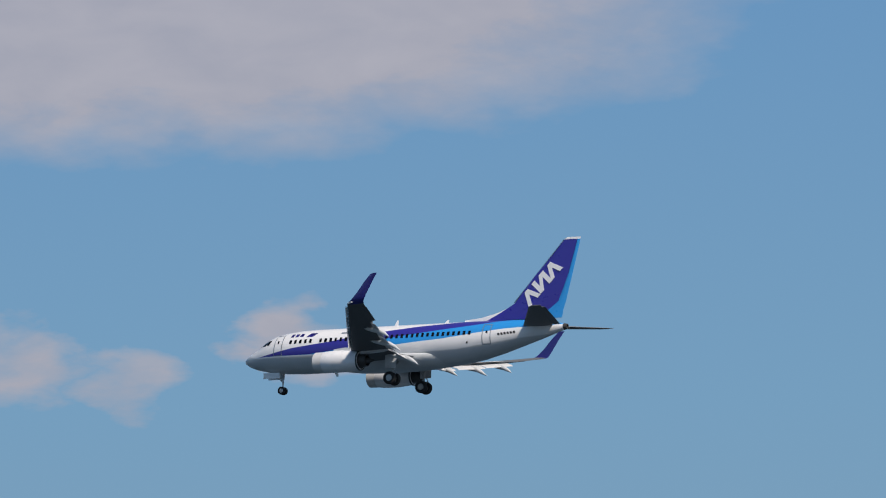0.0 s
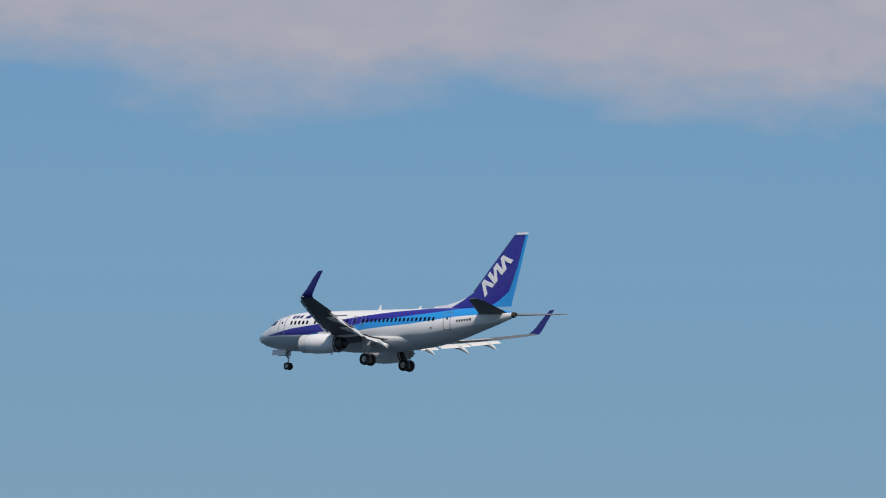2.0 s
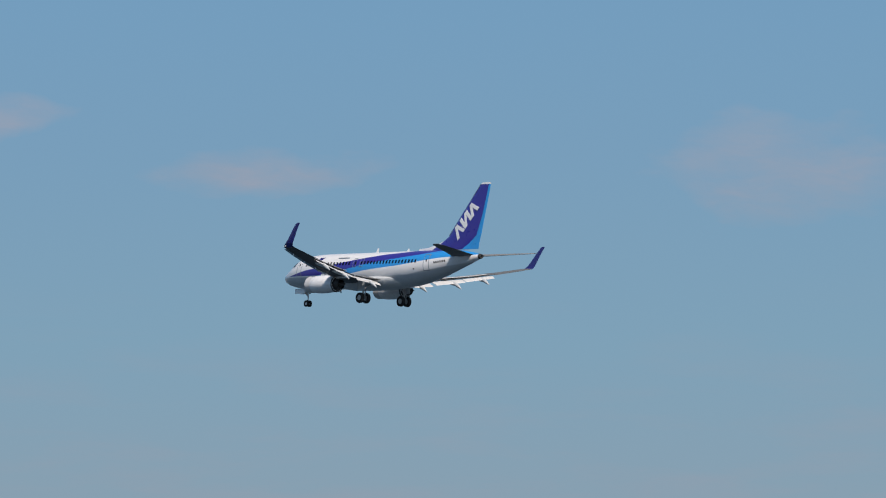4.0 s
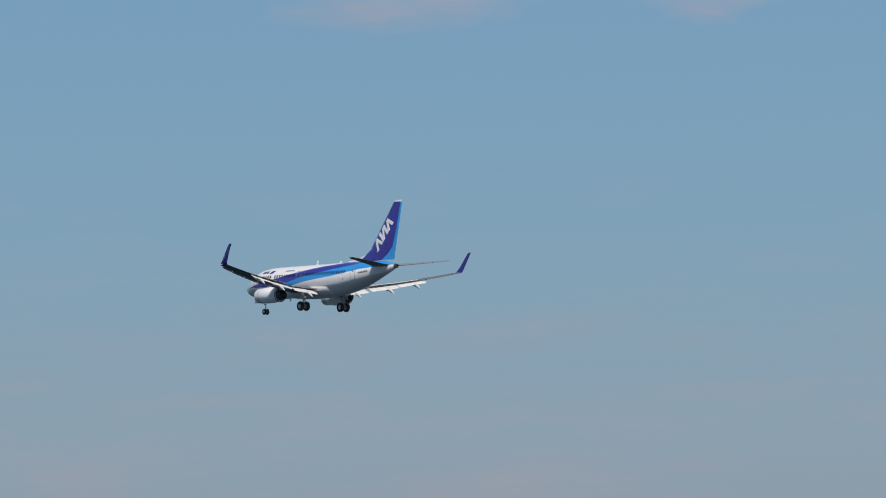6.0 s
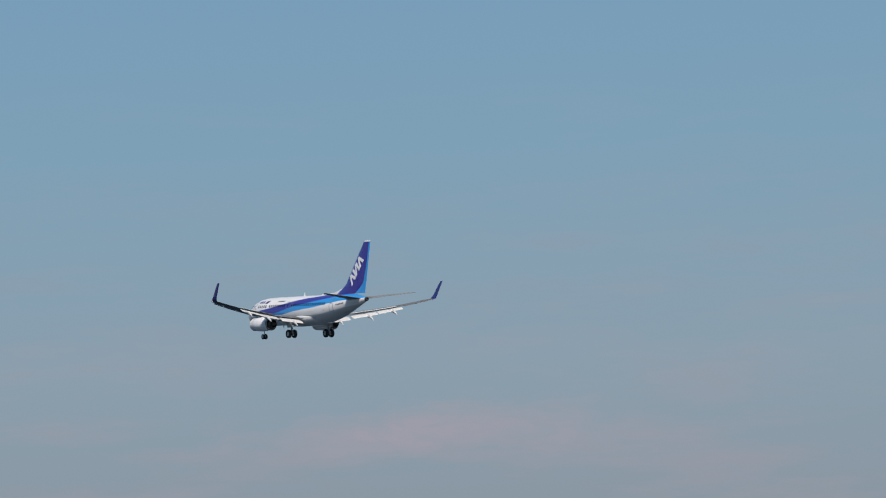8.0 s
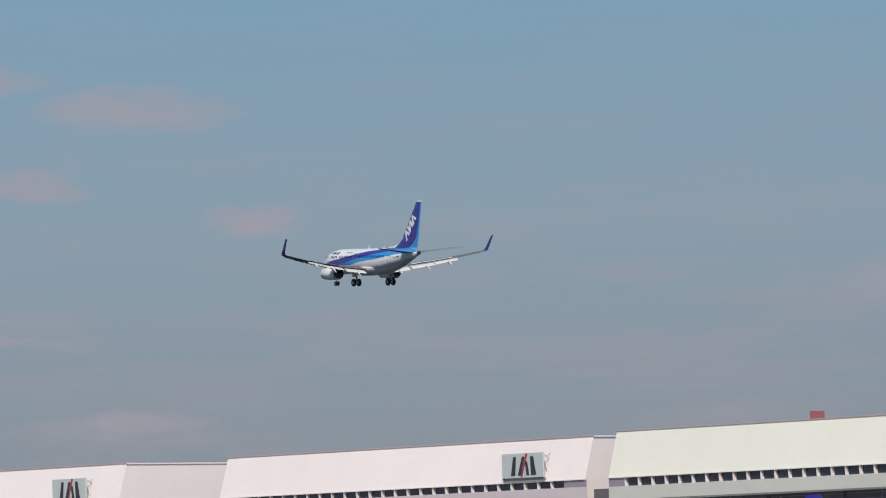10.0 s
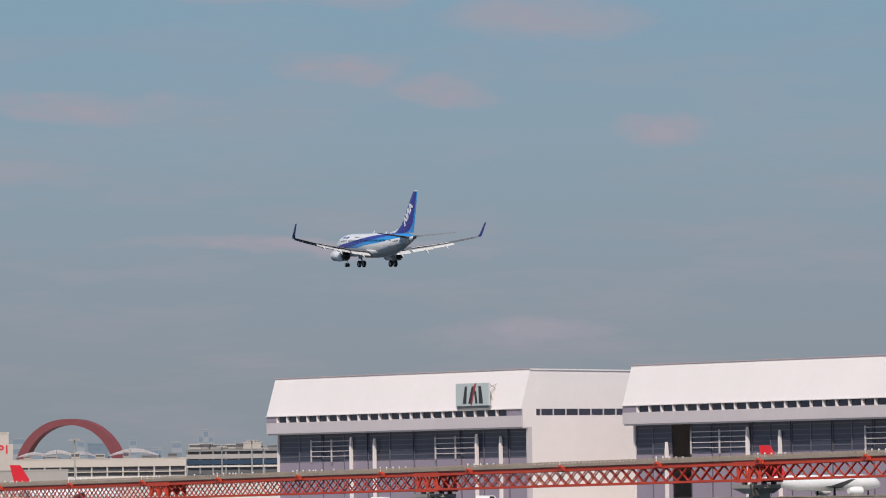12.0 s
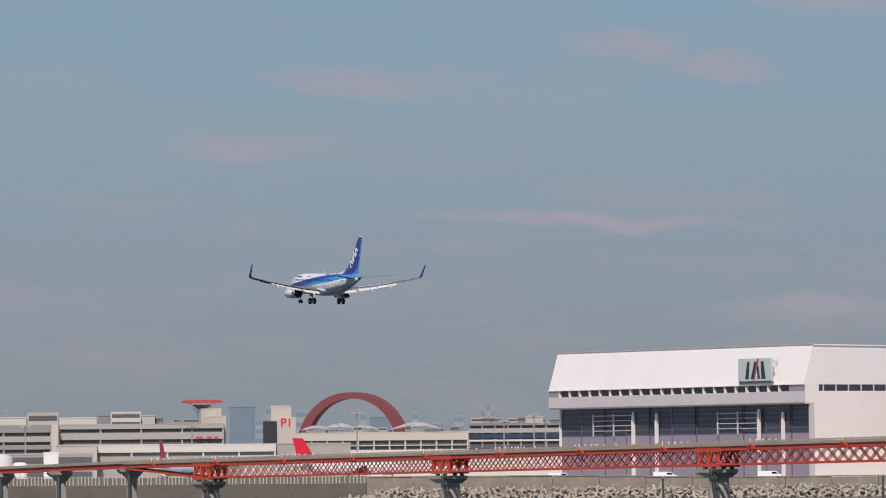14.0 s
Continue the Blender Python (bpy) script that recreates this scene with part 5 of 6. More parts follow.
# ---- the far terminal ----
def banded_building(b0, b1, dist, top, label, bands, name="terminal_building", depth=45.0, wall="pale", columns=0, turn=0.0, core="shadow_band"):
    """A long building with recessed storeys; the default core paints their shade and windows dark: bands are (from, to,
    material), heights above the land.
    """
    w = span(b0, b1, dist)
    mid = (b0 + b1) / 2
    t = thing(name, spot(mid, dist, LAND, turn), label, "building")
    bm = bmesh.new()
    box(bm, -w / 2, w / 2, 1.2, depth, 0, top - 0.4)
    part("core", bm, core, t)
    for z0, z1, mat in bands:
        bm = bmesh.new()
        box(bm, -w / 2, w / 2, 0, depth + 0.3, z0, z1, 0.05)
        part("floor_band", bm, mat, t)
    if columns:
        col = mesh_of("column", boxed(-0.35, 0.35, 0.3, 1.0, 0, top - 0.5), wall)
        for i in range(columns + 1):
            put("column", col, t, pose(-w / 2 + 0.4 + (w - 0.8) * i / columns, 0, 0))
    bm = bmesh.new()
    box(bm, -w / 2 - 0.2, w / 2 + 0.2, -0.1, depth + 0.4, top - 0.4, top, 0.05)
    part("roof", bm, wall, t)
    return t


def block(b0, b1, dist, z0, z1, mat, label, name="building", depth=25.0, storeys=0):
    w = span(b0, b1, dist)
    t = thing(name, spot((b0 + b1) / 2, dist, z0), label, "building")
    bm = bmesh.new()
    box(bm, -w / 2, w / 2, 0, depth, 0, z1 - z0, 0.08)
    part("wall", bm, mat, t)
    bm = bmesh.new()
    box(bm, -w / 2 - 0.15, w / 2 + 0.15, -0.15, depth + 0.15, z1 - z0 - 0.02, z1 - z0 + 0.5, 0.04)
    part("parapet", bm, mat, t)
    if storeys:
        for i in range(storeys):
            bm = bmesh.new()
            z = (i + 0.4) * (z1 - z0) / storeys
            box(bm, -w / 2 + 0.5, w / 2 - 0.5, -0.08, 0.1, z, z + 0.45 * (z1 - z0) / storeys)
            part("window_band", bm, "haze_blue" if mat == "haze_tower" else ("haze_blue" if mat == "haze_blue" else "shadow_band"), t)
    return t


def light_mast(bearing, dist, z1):
    t = thing("light_mast", spot(bearing, dist, LAND), "tall grey floodlight mast on the apron", "light mast", "apron light masts")
    h = z1 - LAND
    bm = bmesh.new()
    rod(bm, (0, 0, 0), (0, 0, h), 0.45, 0.2, 10)
    part("pole", bm, "galvanised", t, "", True)
    bm = bmesh.new()
    lathe(bm, [(h - 0.8, 0.4), (h - 0.7, 1.6), (h - 0.4, 1.6), (h - 0.3, 0.3)], (0, 0, 0), "z", 14)
    part("lamp_ring", bm, "galvanised", t)
    for k in range(6):
        a = k * math.pi / 3
        bm = bmesh.new()
        box(bm, 1.7 * math.cos(a) - 0.4, 1.7 * math.cos(a) + 0.4, 1.7 * math.sin(a) - 0.4, 1.7 * math.sin(a) + 0.4, h - 1.1, h - 0.3, 0.05)
        part("floodlight", bm, "pale", t)


def red_arch():
    """A box-section arch, seen askew, that stands over the car park."""
    d = 2950.0
    b0, b1 = -1.333, -0.288
    w = span(b0, b1, d)
    t = thing("arch", spot((b0 + b1) / 2, d, LAND), "tall dull red steel arch with a box section", "arch")
    top, foot = 44.1 - LAND, 8.0
    bm = bmesh.new()
    rings = []
    n = 48
    w -= 2.2
    for i in range(n + 1):
        k = math.pi * (1 - i / n)
        c, s = math.cos(k), math.sin(k)
        th = 1.35 + 0.75 * abs(c)
        px, pz = (w / 2 - 2.0) * math.copysign(abs(c) ** 0.93, c) - 1.1, foot + (top - foot - 1.4) * s ** 0.92
        ring = []
        for out, deep in ((1, 0), (1, 1), (-1, 1), (-1, 0)):
            x = px + out * c * th
            ring.append((x + 2.2 * deep, -0.83 * x + 2.65 * deep, pz + out * s * th))
        rings.append(ring)
    loft(bm, rings)
    part("arch_rib", bm, "arch_red", t)
    for sx in (-1, 1):
        x = sx * (w / 2 - 2.0)
        bm = bmesh.new()
        box(bm, x - 3, x + 3, -0.83 * x - 3, -0.83 * x + 6, 0, foot + 0.6, 0.1)
        part("footing", bm, "pale", t)


def membrane_roof(b0, b1, dist, z0, z1, peaks):
    w = span(b0, b1, dist)
    t = thing("membrane_roof", spot((b0 + b1) / 2, dist, LAND), "white stretched membrane canopy with soft peaks", "canopy")
    z0, z1 = z0 - LAND, z1 - LAND
    bm = bmesh.new()
    n, m = 40, 8
    grid = []
    for j in range(m + 1):
        v = j / m
        row = []
        for i in range(n + 1):
            u = i / n
            k = abs(math.sin(math.pi * u * peaks))
            h = z0 + (z1 - z0) * math.sin(math.pi * u) ** 0.55 * (0.55 + 0.45 * k) * math.sin(math.pi * (0.15 + 0.7 * v))
            row.append(bm.verts.new((w * (u - 0.5), 26 * v, h)))
        grid.append(row)
    for j in range(m):
        for i in range(n):
            bm.faces.new((grid[j][i], grid[j][i + 1], grid[j + 1][i + 1], grid[j + 1][i]))
    bmesh.ops.solidify(bm, geom=bm.faces[:], thickness=0.3)
    part("membrane", bm, "roof_white", t, "", True)
    for i in range(peaks + 1):
        bm = bmesh.new()
        x = w * (i / peaks - 0.5) * 0.96
        rod(bm, (x, 2, 0), (x, 2, z0 + 0.2), 0.4, 0.4, 8)
        rod(bm, (x, 24, 0), (x, 24, z0 + 0.2), 0.4, 0.4, 8)
        part("mast", bm, "pale", t)


def radar_tower():
    d = 2760.0
    t = thing("radar_tower", spot(-2.138, d, LAND), "grey lattice tower with a wide red radar aerial", "radar tower")
    base, top = 28.8 - LAND, 37.9 - LAND
    bm = bmesh.new()
    for sx in (-1, 1):
        for sy in (-1, 1):
            bar(bm, (sx * 2.2, sy * 2.2, 0), (sx * 1.7, sy * 1.7, top - 3.5), 0.35)
    for i in range(8):
        z = (top - 3.5) * (i + 0.5) / 8
        for sy in (-2, 2):
            bar(bm, (-2, sy, z), (2, sy, z + (top - 3.5) / 8), 0.2)
    part("lattice_mast", bm, "galvanised", t)
    bm = bmesh.new()
    box(bm, -3, 3, -3, 3, top - 3.6, top - 3.2, 0.05)
    for sx in (-1, 1):
        bar(bm, (sx * 0.6, 0, top - 3.3), (sx * 5.2, 0, top - 0.4), 0.3)
        bar(bm, (sx * 2.8, 0, top - 3.2), (sx * 5.4, 0, top - 0.4), 0.3)
        bar(bm, (sx * 0.6, 0, top - 3.3), (sx * 2.4, 0, top - 0.4), 0.2)
    rod(bm, (0, 0, top - 3.3), (0, 0, top), 0.7, 0.6, 10)
    lathe(bm, [(top - 3.2, 1.6), (top - 1.2, 3.9), (top - 0.9, 3.9), (top - 0.8, 0.6)], (0, 0, 0), "z", 16)
    part("turning_gear", bm, "mid_grey", t)
    bm = bmesh.new()
    prof = [(-0.5, -0.4), (0.5, -0.25), (0.7, 0.8), (0.0, 1.25), (-0.6, 0.9)]
    loft(bm, [[(x, yy * k, top + zz * k) for yy, zz in prof] for x, k in ((-8.7, 0.4), (-7.9, 0.8), (-2, 0.95), (2, 0.95), (7.9, 0.8), (8.7, 0.4))])
    part("radar_aerial", bm, "radar_red", t, "wide red radar aerial")


def car_park_tower():
    d = 2450.0
    t = thing("car_park_tower", spot(-1.397, d, LAND), "pale tower with a red sign beside a dark stair block", "building")
    top = 28.3 - LAND
    w = span(-1.477, -1.313, d)
    bm = bmesh.new()
    box(bm, -w / 2, w / 2, 0, 12, 0, top, 0.1)
    part("tower", bm, "beige", t)
    w2 = span(-1.601, -1.477, d)
    bm = bmesh.new()
    box(bm, -w / 2 - w2, -w / 2 - 0.02, 0.5, 12, 0, 26.9 - LAND, 0.08)
    part("stair_block", bm, "sign_dark", t, "dark stair block")
    bm = bmesh.new()
    for i in range(5):
        z = 2 + i * 2.3
        box(bm, -w / 2 - w2 + 0.4, -w / 2 - 0.4, 0.38, 0.5, z, z + 0.25)
    part("stair_rail", bm, "mid_grey", t)
    cu = bpy.data.curves.new("sign_text", "FONT")
    cu.body, cu.size, cu.extrude, cu.align_x, cu.offset = "P1", 4.4, 0.05, "CENTER", 0.09
    ob = new("sign_text", cu)
    ob.data.materials.append(M["red"])
    ob.parent = t
    ob.matrix_basis = pose(0, -0.06, top - 3.5, 90, 0, 0)
    tagged(ob, "red letters P1")


def storage_tank(bearing, dist, r, z1):
    """A white drum with rounded shoulders."""
    t = thing("storage_tank", spot(bearing, dist, LAND), "white round-shouldered storage tank behind the quay", "tank", "storage tanks")
    h = z1 - LAND
    bm = bmesh.new()
    lathe(bm, [(0, r), (h - 1.6, r), (h - 0.7, 0.93 * r), (h - 0.15, 0.72 * r), (h, 0.3 * r)], (0, 0, 0), "z", 28)
    part("drum", bm, "wall_white", t, "", True)
    bm = bmesh.new()
    for sx in (-0.25, 0.25):
        bar(bm, (sx, -r - 0.15, 0), (sx, -r - 0.15, h - 1.2), 0.08)
    part("ladder", bm, "mid_grey", t)


def roof_unit(bearing, dist, z0, w, h, label="grey plant unit with louvres on a terminal roof"):
    """A plant cabinet on skids with a louvred face and a pipe."""
    t = thing("roof_unit", spot(bearing, dist, z0), label, "plant unit", "roof plant units")
    bm = bmesh.new()
    box(bm, -w / 2, w / 2, 0, 4, 0.3, h, 0.08)
    part("cabinet", bm, random.choice(("pale", "mid_grey", "beige")), t)
    bm = bmesh.new()
    box(bm, -w / 2 + 0.3, w / 2 - 0.3, -0.06, 0.1, 0.5 + 0.25 * h, 0.85 * h)
    part("louvre", bm, "shadow_band", t)
    bm = bmesh.new()
    for y in (0.4, 3.4):
        box(bm, -w / 2, w / 2, y, y + 0.3, 0, 0.3)
    part("skid", bm, "mid_grey", t)


def roof_mast(bearing, dist, z0, h):
    t = thing("roof_mast", spot(bearing, dist, z0), "thin grey aerial mast on a terminal roof", "mast", "roof masts")
    bm = bmesh.new()
    rod(bm, (0, 0, 0), (0, 0, h), 0.14, 0.07, 6)
    part("pole", bm, "galvanised", t)
    bm = bmesh.new()
    bar(bm, (-0.7, 0, 0.8 * h), (0.7, 0, 0.8 * h), 0.1)
    bar(bm, (-0.45, 0, 0.62 * h), (0.45, 0, 0.62 * h), 0.1)
    part("crossbar", bm, "galvanised", t)


def far_city():
    """Blocks on the horizon, with the haze of distance put into their base colours."""
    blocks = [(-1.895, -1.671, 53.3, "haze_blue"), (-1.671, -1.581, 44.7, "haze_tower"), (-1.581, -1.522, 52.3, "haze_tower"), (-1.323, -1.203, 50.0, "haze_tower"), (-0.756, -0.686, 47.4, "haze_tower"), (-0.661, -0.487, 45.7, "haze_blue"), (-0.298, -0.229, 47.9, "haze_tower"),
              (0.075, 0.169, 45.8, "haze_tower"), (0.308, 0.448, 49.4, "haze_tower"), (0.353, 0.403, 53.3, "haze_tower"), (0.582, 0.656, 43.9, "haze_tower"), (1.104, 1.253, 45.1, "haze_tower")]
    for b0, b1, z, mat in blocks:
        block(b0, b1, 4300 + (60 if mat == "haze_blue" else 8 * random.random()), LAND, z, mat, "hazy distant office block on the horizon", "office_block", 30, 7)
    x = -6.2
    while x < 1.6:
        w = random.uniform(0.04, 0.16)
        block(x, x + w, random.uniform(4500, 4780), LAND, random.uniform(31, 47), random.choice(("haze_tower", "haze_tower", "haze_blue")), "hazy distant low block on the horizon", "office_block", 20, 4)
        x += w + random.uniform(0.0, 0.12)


def terminal():
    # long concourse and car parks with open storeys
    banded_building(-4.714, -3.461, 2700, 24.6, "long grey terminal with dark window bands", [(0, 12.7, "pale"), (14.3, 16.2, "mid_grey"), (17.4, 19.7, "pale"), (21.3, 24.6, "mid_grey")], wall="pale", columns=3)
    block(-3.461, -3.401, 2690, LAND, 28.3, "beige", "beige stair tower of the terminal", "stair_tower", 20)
    banded_building(-3.396, -1.949, 2700, 24.6, "pale car park with open storeys, shade in the core's colour", [(0, 16.2, "pale"), (18.1, 20.9, "pale"), (22.5, 24.6, "pale")], "car_park", 60, "pale", 4)
    for k, (x, w) in enumerate(((-2.193, 2.6), (-2.098, 2.0), (-2.029, 1.4))):
        sg = thing("sign_bar", spot(x, 2699.2, LAND + 18.2), "red sign bar on the car park wall", "sign")
        part("bar", boxed(0, w, -0.2, 0.7, 0, 0.9, 0.03), "radar_red", sg)
    block(-4.316, -3.680, 2715, LAND, 31.3, "membrane", "white plant room on the terminal roof", "plant_room", 30)
    block(-3.670, -3.401, 2716, LAND, 33.1, "beige", "beige plant room on the terminal roof", "plant_room", 30, 6)
    block(-3.391, -3.063, 2717, LAND, 31.0, "membrane", "white plant room on the car park roof", "plant_room", 30)
    block(-3.048, -2.949, 2717, LAND, 31.9, "mid_grey", "grey plant room on the car park roof", "plant_room", 15)
    block(-2.939, -2.675, 2718, LAND, 33.2, "membrane", "white plant room on the car park roof", "plant_room", 22, 9)
    block(-2.665, -2.551, 2717, LAND, 31.7, "beige", "beige plant room on the car park roof", "plant_room", 18)
    block(-2.148, -1.969, 2720, LAND, 34.3, "beige", "beige lift tower behind the radar", "lift_tower", 18)
    block(-2.089, -1.929, 2705, LAND, 31.1, "beige", "beige stair tower beside the car park", "stair_tower", 18)
    block(-1.532, -1.353, 2520, LAND, 33.0, "beige", "beige lift tower behind the car park sign", "lift_tower", 16)
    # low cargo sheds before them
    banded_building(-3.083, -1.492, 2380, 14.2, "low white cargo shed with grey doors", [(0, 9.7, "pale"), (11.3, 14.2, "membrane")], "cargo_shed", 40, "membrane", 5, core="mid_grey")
    block(-3.421, -3.063, 2370, LAND, 17.7, "beige", "low beige cargo shed on the apron", "cargo_shed", 30)
    block(-4.615, -3.098, 2330, LAND, 14.4, "pale", "low white shed on the apron", "cargo_shed", 30, 2)
    storage_tank(-4.0, 2200, 7.6, 14.3)
    storage_tank(-3.74, 2210, 2.6, 11.5)
    block(-3.531, -3.401, 2200, LAND, 14.3, "wall_white", "small white guard building", "guard_building", 15)
    block(-1.482, -0.835, 2400, LAND, 17.8, "pale", "low pale grey cargo shed on the apron", "cargo_shed", 30)
    block(-1.805, 1.014, 2250, LAND, 12.8, "membrane", "long low white shed behind the quay", "cargo_shed", 25)
    banded_building(-1.323, 0.204, 2800, 21.0, "long beige building with a dark window band", [(0, 13.3, "membrane"), (15.0, 15.4, "beige"), (17.4, 21.0, "beige")], "terminal_building", 60, "beige", 11)
    banded_building(0.204, 1.353, 2900, 25.2, "blue glazed terminal with pale floor edges", [(0, 14.1, "blue_glass"), (17.1, 17.9, "membrane"), (18.4, 20.4, "blue_glass"), (20.9, 22.9, "pale"), (24.2, 25.2, "mid_grey")], "terminal_building", 70, "mid_grey", 10)
    block(0.706, 0.865, 2915, LAND, 31.7, "beige", "beige plant room on the glazed terminal", "plant_room", 20)
    membrane_roof(-1.293, -0.557, 2860, 26.1, 29.5, 3)
    membrane_roof(-0.487, -0.020, 2880, 26.4, 29.9, 1)
    rng = random.Random(5)
    for b0, b1, d, z, n in ((0.24, 1.30, 2925, LAND + 25.2, 13), (-1.25, 0.15, 2830, LAND + 21.0, 7), (-3.3, -2.0, 2725, LAND + 24.6, 8), (-4.6, -3.5, 2725, LAND + 24.6, 7)):
        for i in range(n):
            b = b0 + (b1 - b0) * (i + rng.uniform(0.2, 0.8)) / n
            roof_unit(b, d, z, rng.uniform(2.5, 7.5), rng.uniform(1.4, 3.0))
            if i % 3 == 1:
                roof_mast(b + 0.04, d - 6, z, rng.uniform(4.0, 8.0))
    red_arch()
    radar_tower()
    car_park_tower()
    for x, d, z in ((-0.776, 2500, 30.7), (0.781, 2500, 29.4), (0.517, 2600, 28.2), (0.880, 2700, 28.0), (-2.228, 2450, 25.7), (-3.690, 2400, 25.9)):
        light_mast(x, d, z)


def service_van(m, label):
    v = thing("service_van", m, label, "van", "service vans on the perimeter road")
    bm = bmesh.new()
    loft(bm, [[(-2.6, y, 0.35), (2.4, y, 0.35), (2.6, y, 1.1), (1.9, y, 1.25), (1.3, y, 1.85), (-2.6, y, 1.9)] for y in (-0.9, 0.9)])
    part("body", bm, "white_paint", v)
    bm = bmesh.new()
    loft(bm, [[(1.15, y, 1.25), (1.7, y, 1.25), (1.25, y, 1.7), (0.4, y, 1.7), (0.4, y, 1.25)] for y in (-0.93, 0.93)])
    part("side_window", bm, "glass", v)
    for x in (-1.7, 1.7):
        for y in (-0.8, 0.8):
            bm = bmesh.new()
            lathe(bm, [(y - 0.12, 0.15), (y - 0.12, 0.35), (y + 0.12, 0.35), (y + 0.12, 0.15)], (x, 0, 0.35), "y", 14)
            part("wheel", bm, "rubber", v)


def marker_pole(m):
    p = thing("marker_pole", m, "dark upright marker pole standing in the water", "pole", "marker poles")
    bm = bmesh.new()
    rod(bm, (0, 0, -2), (0, 0, 4.6), 0.20, 0.17, 10)
    part("post", bm, "dark_metal", p, "", True)
    bm = bmesh.new()
    lathe(bm, [(4.55, 0.1), (4.6, 0.3), (4.85, 0.28), (4.95, 0.05)], (0, 0, 0), "z", 10)
    part("cap", bm, "galvanised", p, "", True)


def gull():
    g = thing("gull", Matrix(), "gliding grey-brown gull with dark wing tips", "bird")
    bm = bmesh.new()
    lathe(bm, [(0.30, 0.01), (0.27, 0.035), (0.20, 0.045), (0.12, 0.065), (0.0, 0.085), (-0.14, 0.07), (-0.24, 0.03)], n=14, squash=1.1)
    part("body", bm, "feather_white", g, "pale body", True)
    bm = bmesh.new()
    lathe(bm, [(0.30, 0.012), (0.36, 0.008), (0.38, 0.002)], n=8)
    part("bill", bm, "bill", g)
    bm = bmesh.new()
    loft(bm, [[(-0.18, -0.03, 0.0), (-0.18, 0.03, 0.0), (-0.18, 0.03, 0.015), (-0.18, -0.03, 0.015)], [(-0.40, -0.09, 0.0), (-0.40, 0.09, 0.0), (-0.40, 0.09, 0.008), (-0.40, -0.09, 0.008)]])
    part("tail", bm, "feather_white", g)
    for s in (1, -1):
        bm = bmesh.new()
        rings = []
        for y, le, c, z in ((0.03, 0.10, 0.22, 0.03), (0.18, 0.16, 0.21, 0.11), (0.32, 0.17, 0.18, 0.15)):
            rings.append([Vector((p.x, s * p.y, p.z)) for p in airfoil(le, c, y, z, 0.08, 0, 0.05, 5)])
        loft(bm, rings)
        w = part("wing", bm, "feather_dark", g, "brown inner wing", True)
        bm = bmesh.new()
        rings = []
        for y, le, c, z in ((0.32, 0.17, 0.18, 0.15), (0.50, 0.08, 0.13, 0.12), (0.68, -0.08, 0.03, 0.03)):
            rings.append([Vector((p.x, s * p.y, p.z)) for p in airfoil(le, c, y, z, 0.07, 0, 0.04, 5)])
        loft(bm, rings)
        part("wing_tip", bm, "feather_dark", w, "dark wing tip", True)
    return g


# ---- build the place ----
setting()
sea_wall()
hangar(30.3, 1899.8, 123, 100, "white hangar with a roof sign and closed lilac doors", "roof_white", "fascia", (93.9, 15.4), 22, None, ((0.143, 0.307), (0.636, 0.79)), ((0.307, 19.5), (0.40, 19.0), (0.797, 19.5), (0.888, 18.6)))
h2 = hangar(125.2, 1770.0, 151, 100, "white hangar with a roof sign and one door open", "roof_white", "fascia", (119.6, 16.2), 26, 2, ((0.168, 0.33), (0.65, 0.83)), ((0.10, 16.0), (0.33, 19.5), (0.42, 18.5), (0.83, 19.5), (0.92, 18.5)), 18, None, 16.0)
# added block whose dark grey stands in for the shaded gap between hangars
part("gap_shade_block", boxed(151.05, 164.5, 2.7, 90, 0, 23.5, 0.1), "louvre", h2, "block between the hangars, the gap's shade put into its dark grey")
hangar(213.7, 1630.0, 150, 100, "pale green-white hangar with a steep roof and dark doors", "roof_green", "fascia_green", None, 27, None, ((0.2, 0.4),), ((0.1, 17.0), (0.4, 19.0), (0.6, 17.0)), 11, (20.4, 23.75, 25.9, 37.5))
roof_beacon = thing("roof_beacon", spot(9.32, 1604, LAND + ROOF + 0.3), "red and white obstruction cabinet on the hangar roof", "beacon")
part("cabinet", boxed(-1.8, 1.8, -1.2, 1.2, 1.0, 2.9, 0.08), "arch_red", roof_beacon)
bm = bmesh.new()
for sx in (-1.2, 1.2):
    for sy in (-0.9, 0.9):
        rod(bm, (sx, sy, 0), (sx, sy, 1.3), 0.12, 0.12, 8)
rod(bm, (0.6, 0, 2.9), (0.6, 0, 5.0), 0.06, 0.05, 6)
part("stand", bm, "galvanised", roof_beacon)
light_bridge()
tail_at(5.32, 1585, 34, "parked white airliner with a bright red tail fin before the hangars", "red", 13.3)
tail_at(6.50, 1500, 34, "parked white airliner with a bright red tail fin before the hangars", "red", 13.3)
tail_at(7.88, 1420, 34, "parked white airliner with a bright red tail fin before the hangars", "red", 12.5)
tail_at(9.30, 1390, 34, "parked white airliner with a dark blue tail fin before the hangars", "dark_blue", 17.0)
tail_at(-1.27, 2150, 30, "parked white airliner with a bright red tail fin near the terminal", "red", 14.6)
tail_at(-2.495, 2250, 77, "parked white airliner with a red tail fin seen nearly edge on", "red", 15.0)
for b, d, r in ((1.93, 1416, 0), (1.0, 1418, 4), (2.85, 1418, 0)):
    service_van(spot(b, d, LAND + 0.1, r), "small white service van on the perimeter road")
bm = bmesh.new()
box(bm, -20, 420, 1408, 1426, LAND - 0.2, LAND + 0.1, 0.05)
tagged(part("road", bm, "apron", label="raised perimeter road behind the sea wall"), kind="structure", category="road")
for b, d in ((3.84, 1290), (1.91, 1340)):
    marker_pole(spot(b, d))
terminal()
far_city()
plane = airliner()
bird = gull()
armour_blocks()

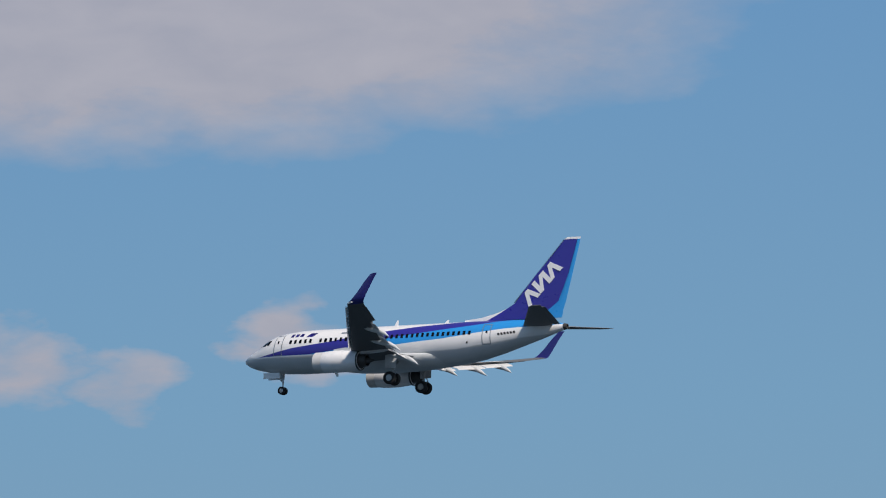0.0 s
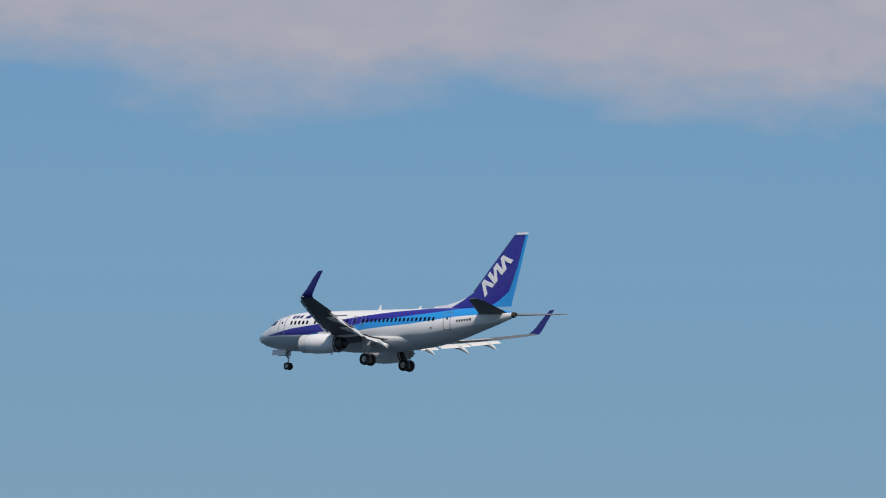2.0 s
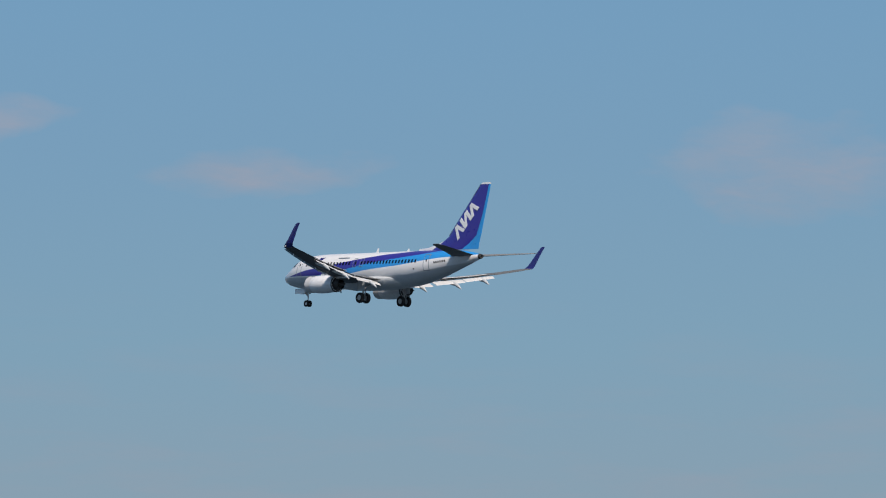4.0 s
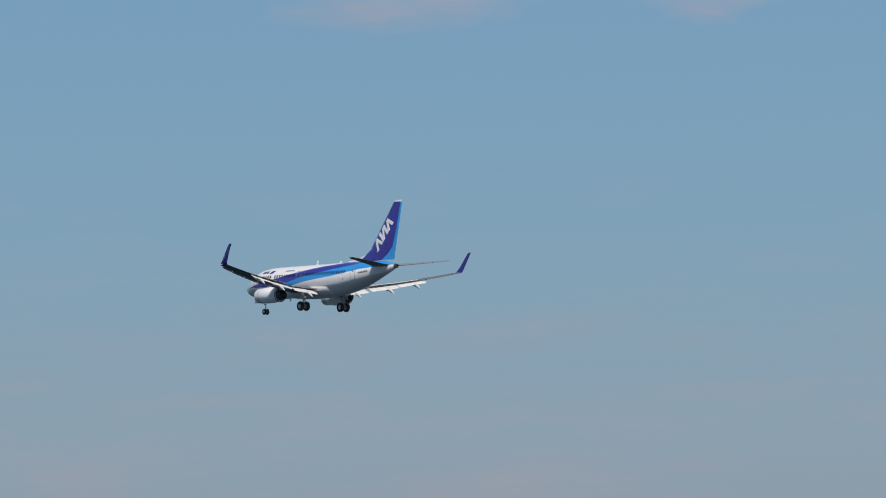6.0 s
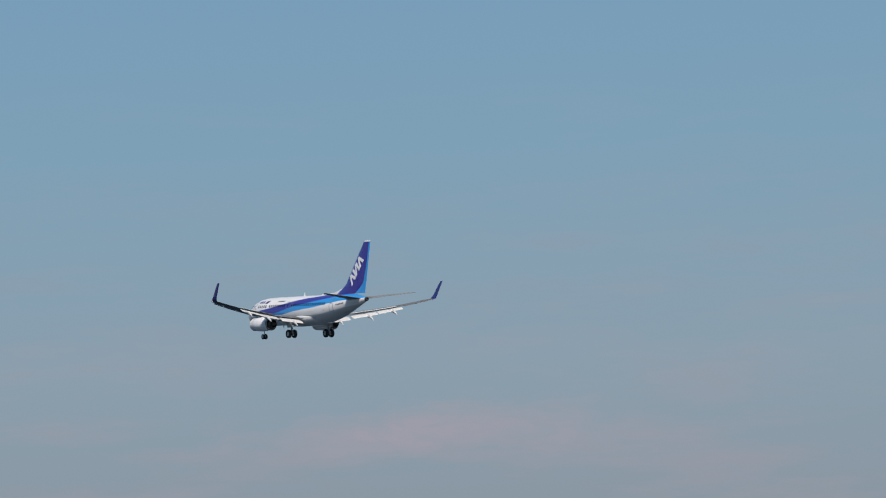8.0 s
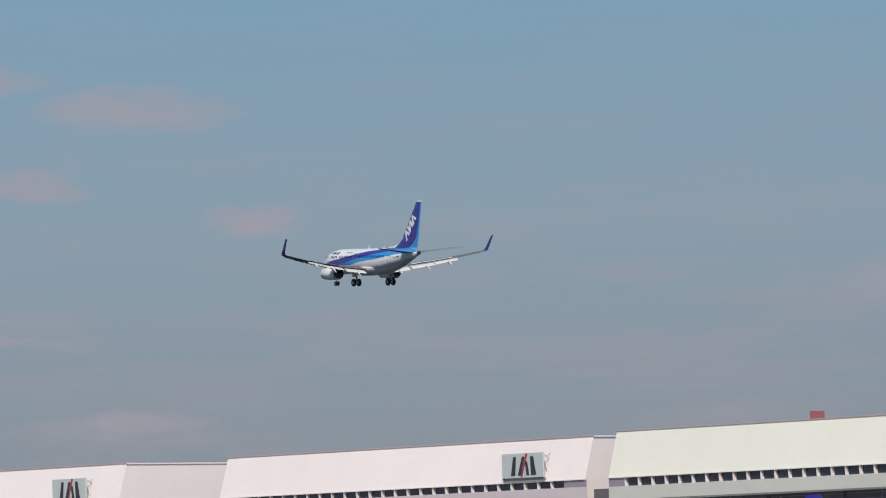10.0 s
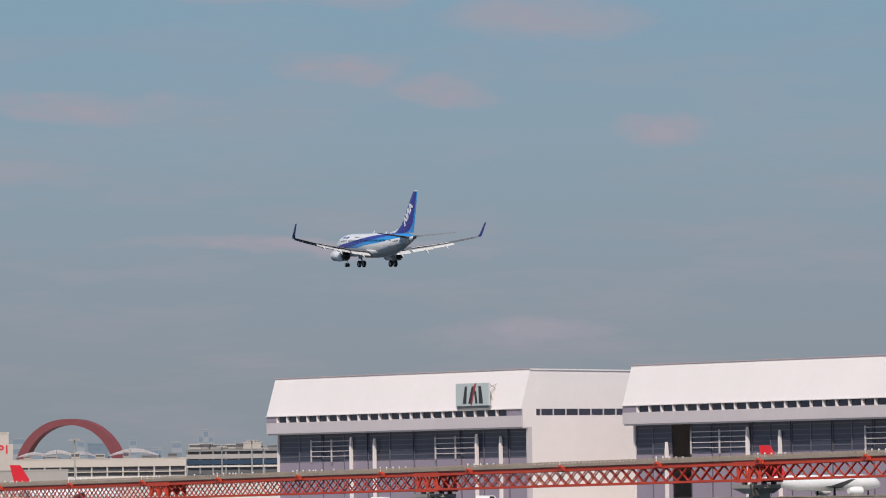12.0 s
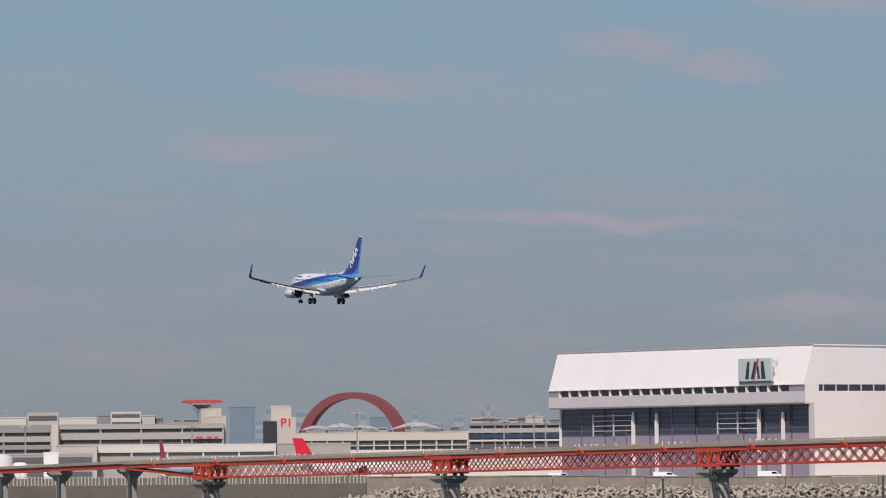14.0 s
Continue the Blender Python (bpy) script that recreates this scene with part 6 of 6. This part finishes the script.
# ---- what moves ----
# seconds, place of the nose in metres, heading to the left of the y axis, pitch and bank in degrees
FLIGHT = [
    (0.00, 379.76, 424.39, 89.86, 18.13, 2.23, 1.09),
    (0.50, 365.50, 453.77, 88.25, 17.96, 2.28, 0.92),
    (1.00, 351.07, 482.85, 86.64, 17.84, 2.49, 0.41),
    (1.50, 336.40, 511.73, 84.94, 18.09, 2.58, 0.08),
    (2.00, 321.65, 540.34, 83.25, 17.91, 2.77, -0.05),
    (2.50, 306.80, 568.76, 81.47, 18.00, 2.80, 0.01),
    (2.70, 300.92, 580.17, 80.75, 17.95, 2.78, 0.13),
    (4.80, 238.86, 698.33, 73.27, 18.11, 2.83, 0.02),
    (5.00, 232.96, 709.68, 72.57, 18.16, 2.69, 0.16),
    (5.50, 218.31, 737.75, 70.70, 18.30, 2.42, 0.18),
    (6.00, 203.63, 765.72, 68.90, 18.47, 2.24, 0.12),
    (6.50, 189.03, 793.64, 67.21, 18.76, 2.44, -0.32),
    (7.00, 174.48, 821.91, 65.55, 19.07, 2.62, -0.39),
    (7.50, 159.99, 850.49, 63.88, 19.46, 2.58, -0.34),
    (7.70, 154.18, 861.86, 63.20, 19.65, 2.67, -0.40),
    (9.80, 93.15, 978.70, 55.62, 20.84, 3.02, -0.74),
    (10.00, 87.39, 990.01, 54.66, 20.94, 2.94, -0.67),
    (10.50, 72.83, 1018.10, 53.15, 21.07, 2.56, -0.33),
    (11.00, 58.32, 1046.14, 51.70, 21.33, 2.25, -0.09),
    (11.50, 44.65, 1074.25, 50.36, 21.61, 1.96, -0.55),
    (12.00, 30.06, 1102.44, 48.49, 22.00, 1.90, -0.66),
    (12.50, 15.54, 1130.81, 46.48, 22.59, 2.16, -0.09),
    (13.00, 0.86, 1159.14, 44.71, 23.14, 2.38, 1.04),
    (13.50, -13.56, 1187.47, 42.95, 23.62, 2.35, 0.77),
    (14.00, -28.25, 1215.74, 41.69, 23.82, 2.17, 0.01),
]


def motions():
    walk(plane, [(t, pose(x, y, z, bank, -pitch, 90 + yaw)) for t, x, y, z, yaw, pitch, bank in FLIGHT])
    b, up, far = radians(11.37), radians(7.088), 288.0
    mid = Vector((far * math.sin(b), far * math.cos(b), EYE_HEIGHT + far * math.tan(up)))
    v = Vector((-math.cos(b) * 13.9, math.sin(b) * 13.9, -2.4))
    rows = []
    for t in (0, 3.5, 7, 7.25, 7.5, 10.5, 14):
        p = mid + v * (t - 7.25)
        rows.append((t, pose(p.x, p.y, p.z, -9 if t < 7.2 else -3, 0, 112)))
    walk(bird, rows)


motions()
